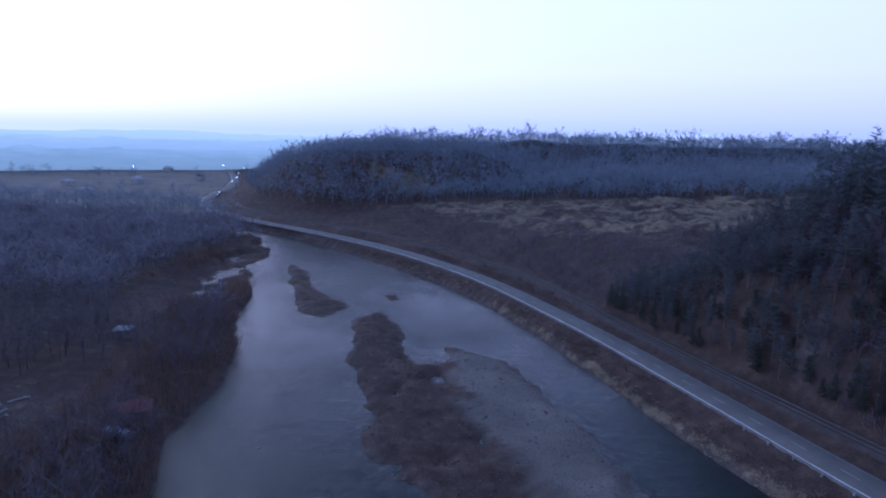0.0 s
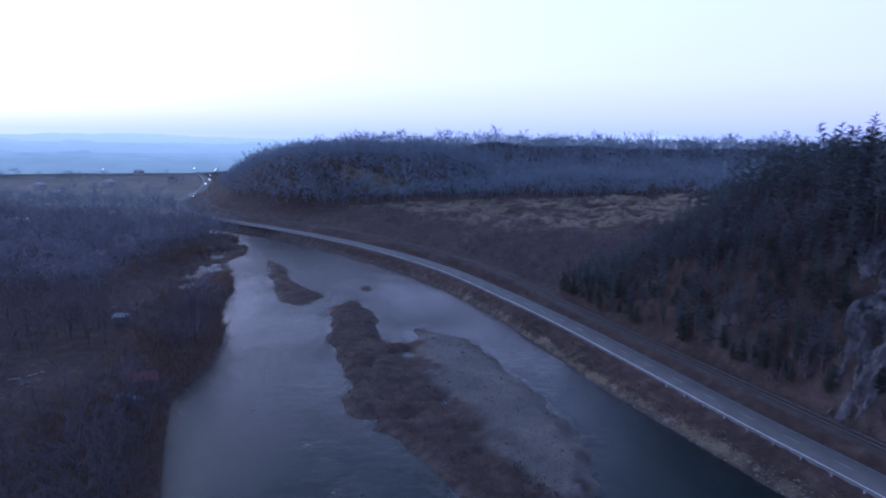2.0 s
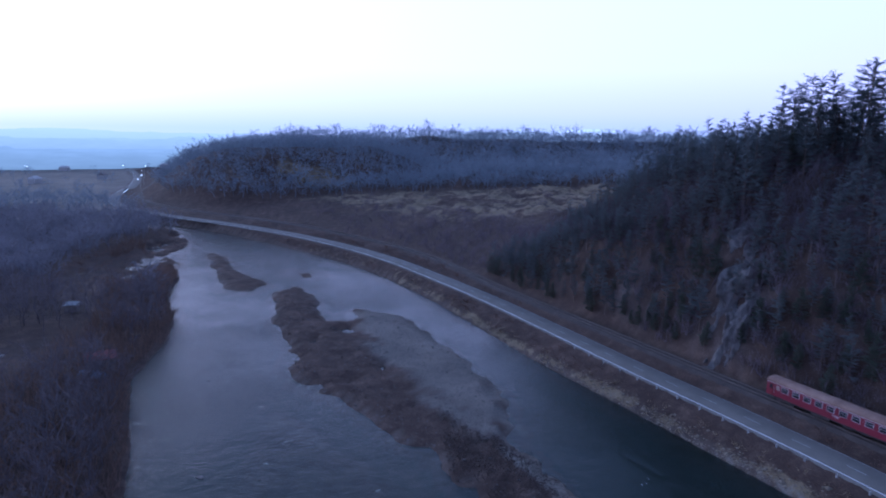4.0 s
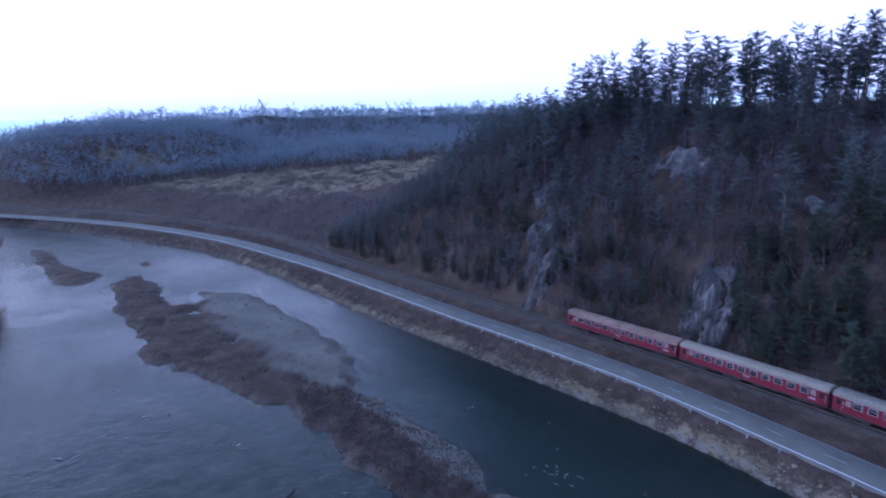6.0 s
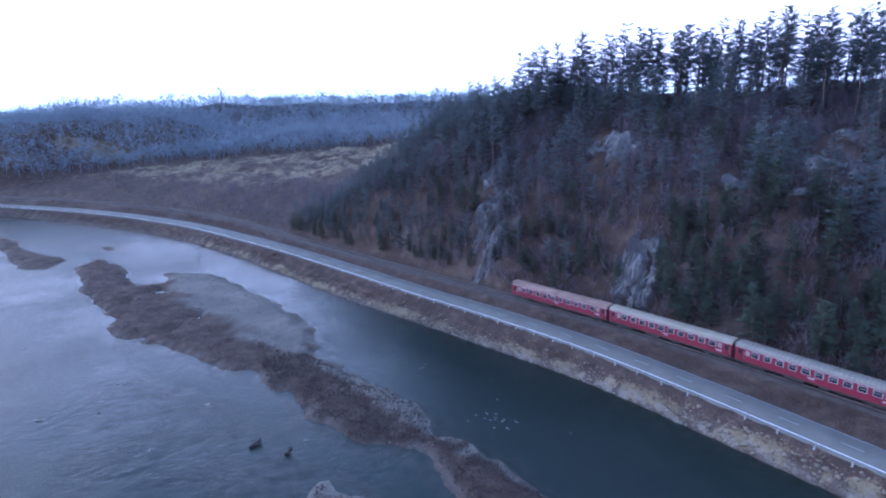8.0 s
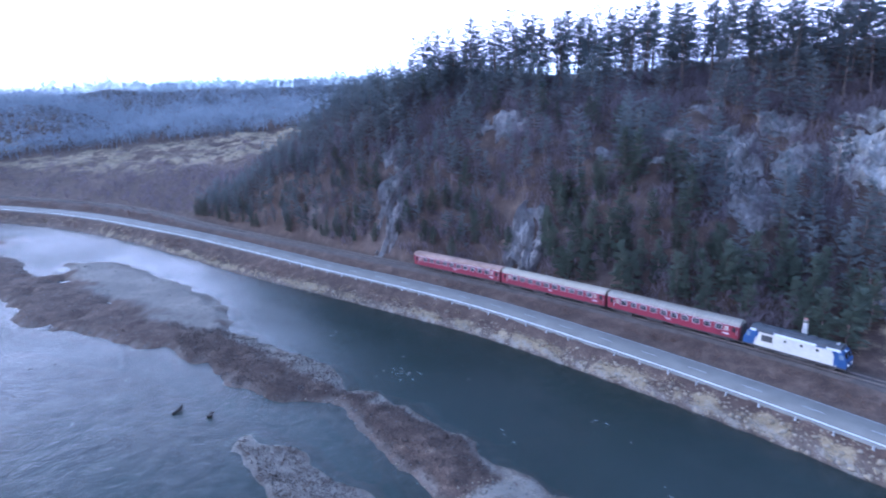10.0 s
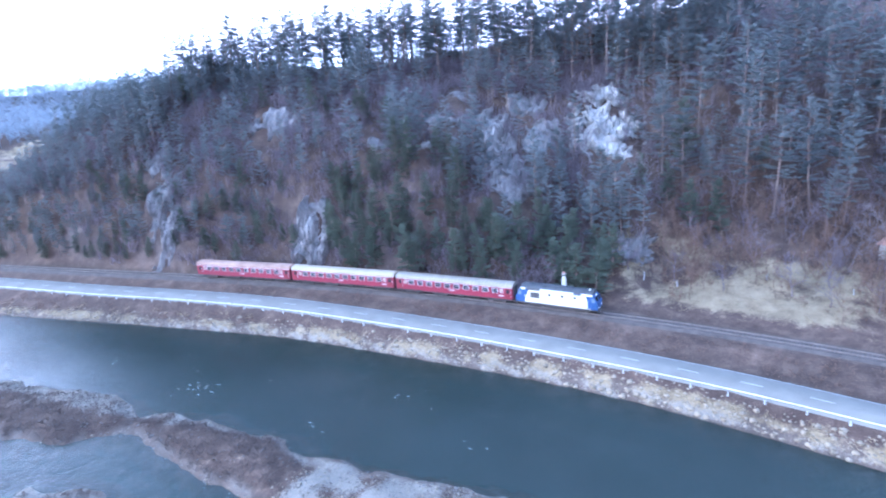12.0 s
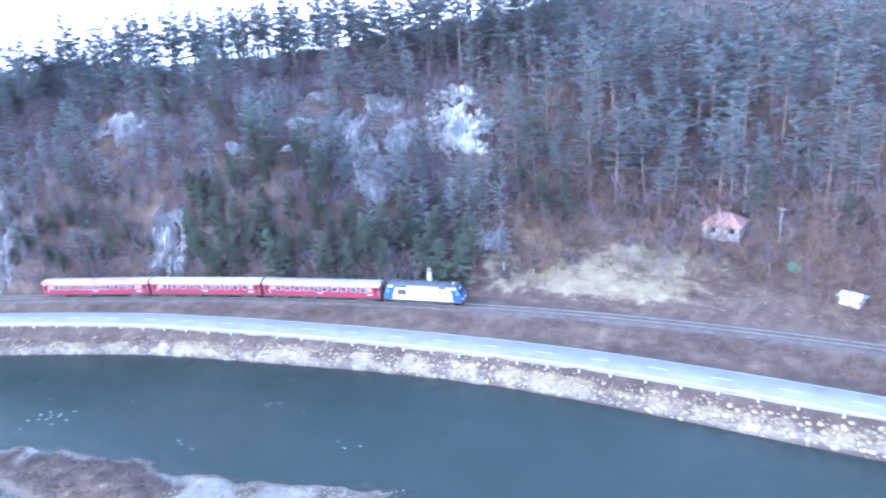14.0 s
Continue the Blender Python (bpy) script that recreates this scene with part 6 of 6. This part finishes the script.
def driftwood(x, y, turn, length):
    g = Growth(int(x * 3 + 400))
    g.stick((-length / 2, 0, 0.15), (length / 2, 0.2, 0.4), 0.28, 0.12, 7)
    for k in range(7):
        a = -length / 2 + length * k / 7
        g.stick((a, 0, 0.2), (a + g.r.uniform(0, 0.9), g.r.uniform(-1.1, 1.1), 0.3 + g.r.uniform(0, 0.8)), 0.09, 0.02)
    ob = new("driftwood", tri_mesh("driftwood", *g.done(), M_DARK))
    ob.matrix_world = pose(x, y, 0.0, 0, 0, turn)
    tagged(ob, "dark snag of driftwood stranded in shallow water", "driftwood", "stranded wood")


for x, y, a, n in ((6.9, 34.8, 40, 2.6), (11.0, 30.2, 25, 1.3)):
    driftwood(x, y, a, n)


M_FOAM = surface("white_water", (0.16, 0.18, 0.185), (0.34, 0.36, 0.365), 3.0, 0.7, 0.2, 20.0)


def riffles(places, seed):
    """Broken white water over hidden stones: low slender ripples lying along the current."""
    r, vs, fs, count = np.random.RandomState(seed), [], [], 0
    for x, y in places:
        for _ in range(r.randint(3, 6)):
            a, size = math.radians(105) + r.normal() * 0.2, r.uniform(0.25, 0.75)
            d, w = np.array((math.cos(a), math.sin(a), 0)), np.array((-math.sin(a), math.cos(a), 0))
            c = np.array((x, y, -0.02)) + d * r.normal() * 1.3 + w * r.normal() * 0.9
            vs += [c - d * size, c + w * 0.14 * size, c + d * size, c - w * 0.14 * size, c + np.array((0, 0, r.uniform(0.06, 0.11)))]
            fs += [(count + k, count + (k + 1) % 4, count + 4) for k in range(4)]
            count += 5
    tagged(new("riffles", tri_mesh("riffles", np.array(vs), np.array(fs), M_FOAM)), "small streaks of white water breaking over hidden stones", "riffles", kind="stuff")


riffles(((43.2, 29.0), (42.2, 26.0), (45.3, 25.2), (46.5, -1.1), (60.6, -6.0), (55.4, -23.0), (40.1, 50.8)), 300)
M_LOG = surface("peeled_log", (0.26, 0.245, 0.225), (0.46, 0.44, 0.41), 1.5, 0.8, 0.3, 10.0)
for k, (x, y, turn, length) in enumerate(((-77.0, 104.0, 58, 3.4), (-79.3, 101.2, 20, 2.2), (-76.2, 99.0, 75, 1.8), (-74.8, 97.0, 60, 1.6))):
    g = Growth(350 + k)
    g.stick((-length / 2, 0, 0.16), (0, 0.08, 0.2), 0.20, 0.17, 8)
    g.stick((0, 0.08, 0.2), (length / 2, 0, 0.16), 0.17, 0.13, 8)
    g.stick((length * 0.2, 0.05, 0.2), (length * 0.4, 0.45, 0.5), 0.07, 0.03, 5)
    ob = new("felled_log", tri_mesh("felled_log", *g.done(), M_LOG))
    ob.matrix_world = pose(x, y, on_ground(x, y) + 0.02, 0, 0, turn)
    tagged(ob, "pale peeled log lying in the shore clearing", "log", "felled logs")


# ---- the village up the valley ----
def street_lamp(x, y):
    t = tagged(new("street_lamp"), "lit street lamp on a grey pole by the road", "street lamp", "village lamps")
    part("pole", disc(0.09, 8.0, Matrix.Translation((0, 0, 4.0)), 8), M_CONCRETE, t)
    part("arm", boxes((0, -0.05, 7.9, 1.4, 0.05, 8.0)), M_CONCRETE, t)
    part("lantern", boxes((1.0, -0.3, 7.72, 1.9, 0.3, 7.92), bevel=0.03), M_VILLAGE, t)
    t.matrix_world = pose(x, y, on_ground(x, y), 0, 0, 180)


M_VILLAGE = glowing("street_light_glow", (0.95, 0.97, 1.0), 8.0)
for x, y in ((-170, 470), (-184, 520), (-205, 585), (-226, 660), (-262, 700), (-180, 690), (-330, 640), (-420, 720), (-150, 640), (-120, 720)):
    street_lamp(x, y)
rv = np.random.RandomState(33)
for k in range(14):
    x, y = rv.uniform(-640, -110), rv.uniform(430, 800)
    if abs(beside(ROAD, [x], [y])[0][0]) < 12:
        x -= 26
    cottage("village_house", x, y, rv.uniform(0, 180), rv.uniform(6.5, 9), rv.uniform(5.5, 7), rv.uniform(3.0, 4.2), rv.uniform(1.6, 2.4), (M_CONCRETE, M_WOOD)[k % 2], M_CONCRETE,
            "pale village house with a pitched roof in the hazy valley", 0.2, False)


def car(x, y, turn):
    t = tagged(new("car"), "dark car with lit headlamps on the valley road", "car", "cars on the road")
    side = [(-2.1, 0.35), (2.1, 0.35), (2.15, 0.8), (1.2, 0.95), (0.5, 1.42), (-1.1, 1.42), (-1.9, 0.98), (-2.15, 0.85)]
    n = len(side)
    v = [(px, s * 0.85 * (0.86 if pz > 1.2 else 1), pz) for s in (-1, 1) for px, pz in side]
    part("body", (v, [tuple(range(n))[::-1], tuple(range(n, 2 * n))] + [(k, (k + 1) % n, (k + 1) % n + n, k + n) for k in range(n)]), M_DGREY, t)
    for px in (-1.35, 1.35):
        for py in (-0.78, 0.78):
            part("wheel", disc(0.32, 0.2, Matrix.Translation((px, py, 0.32)) @ Matrix.Rotation(radians(90), 4, "X"), 14), M_UNDER, t)
    for py in (-0.6, 0.6):
        part("headlamp", disc(0.16, 0.08, Matrix.Translation((2.14, py, 0.68)) @ Matrix.Rotation(radians(90), 4, "Y"), 12), M_VILLAGE, t)
    t.matrix_world = pose(x, y, 3.55, 0, 0, turn)


car(-175.5, 455, -78)
car(-181.5, 474, -78)
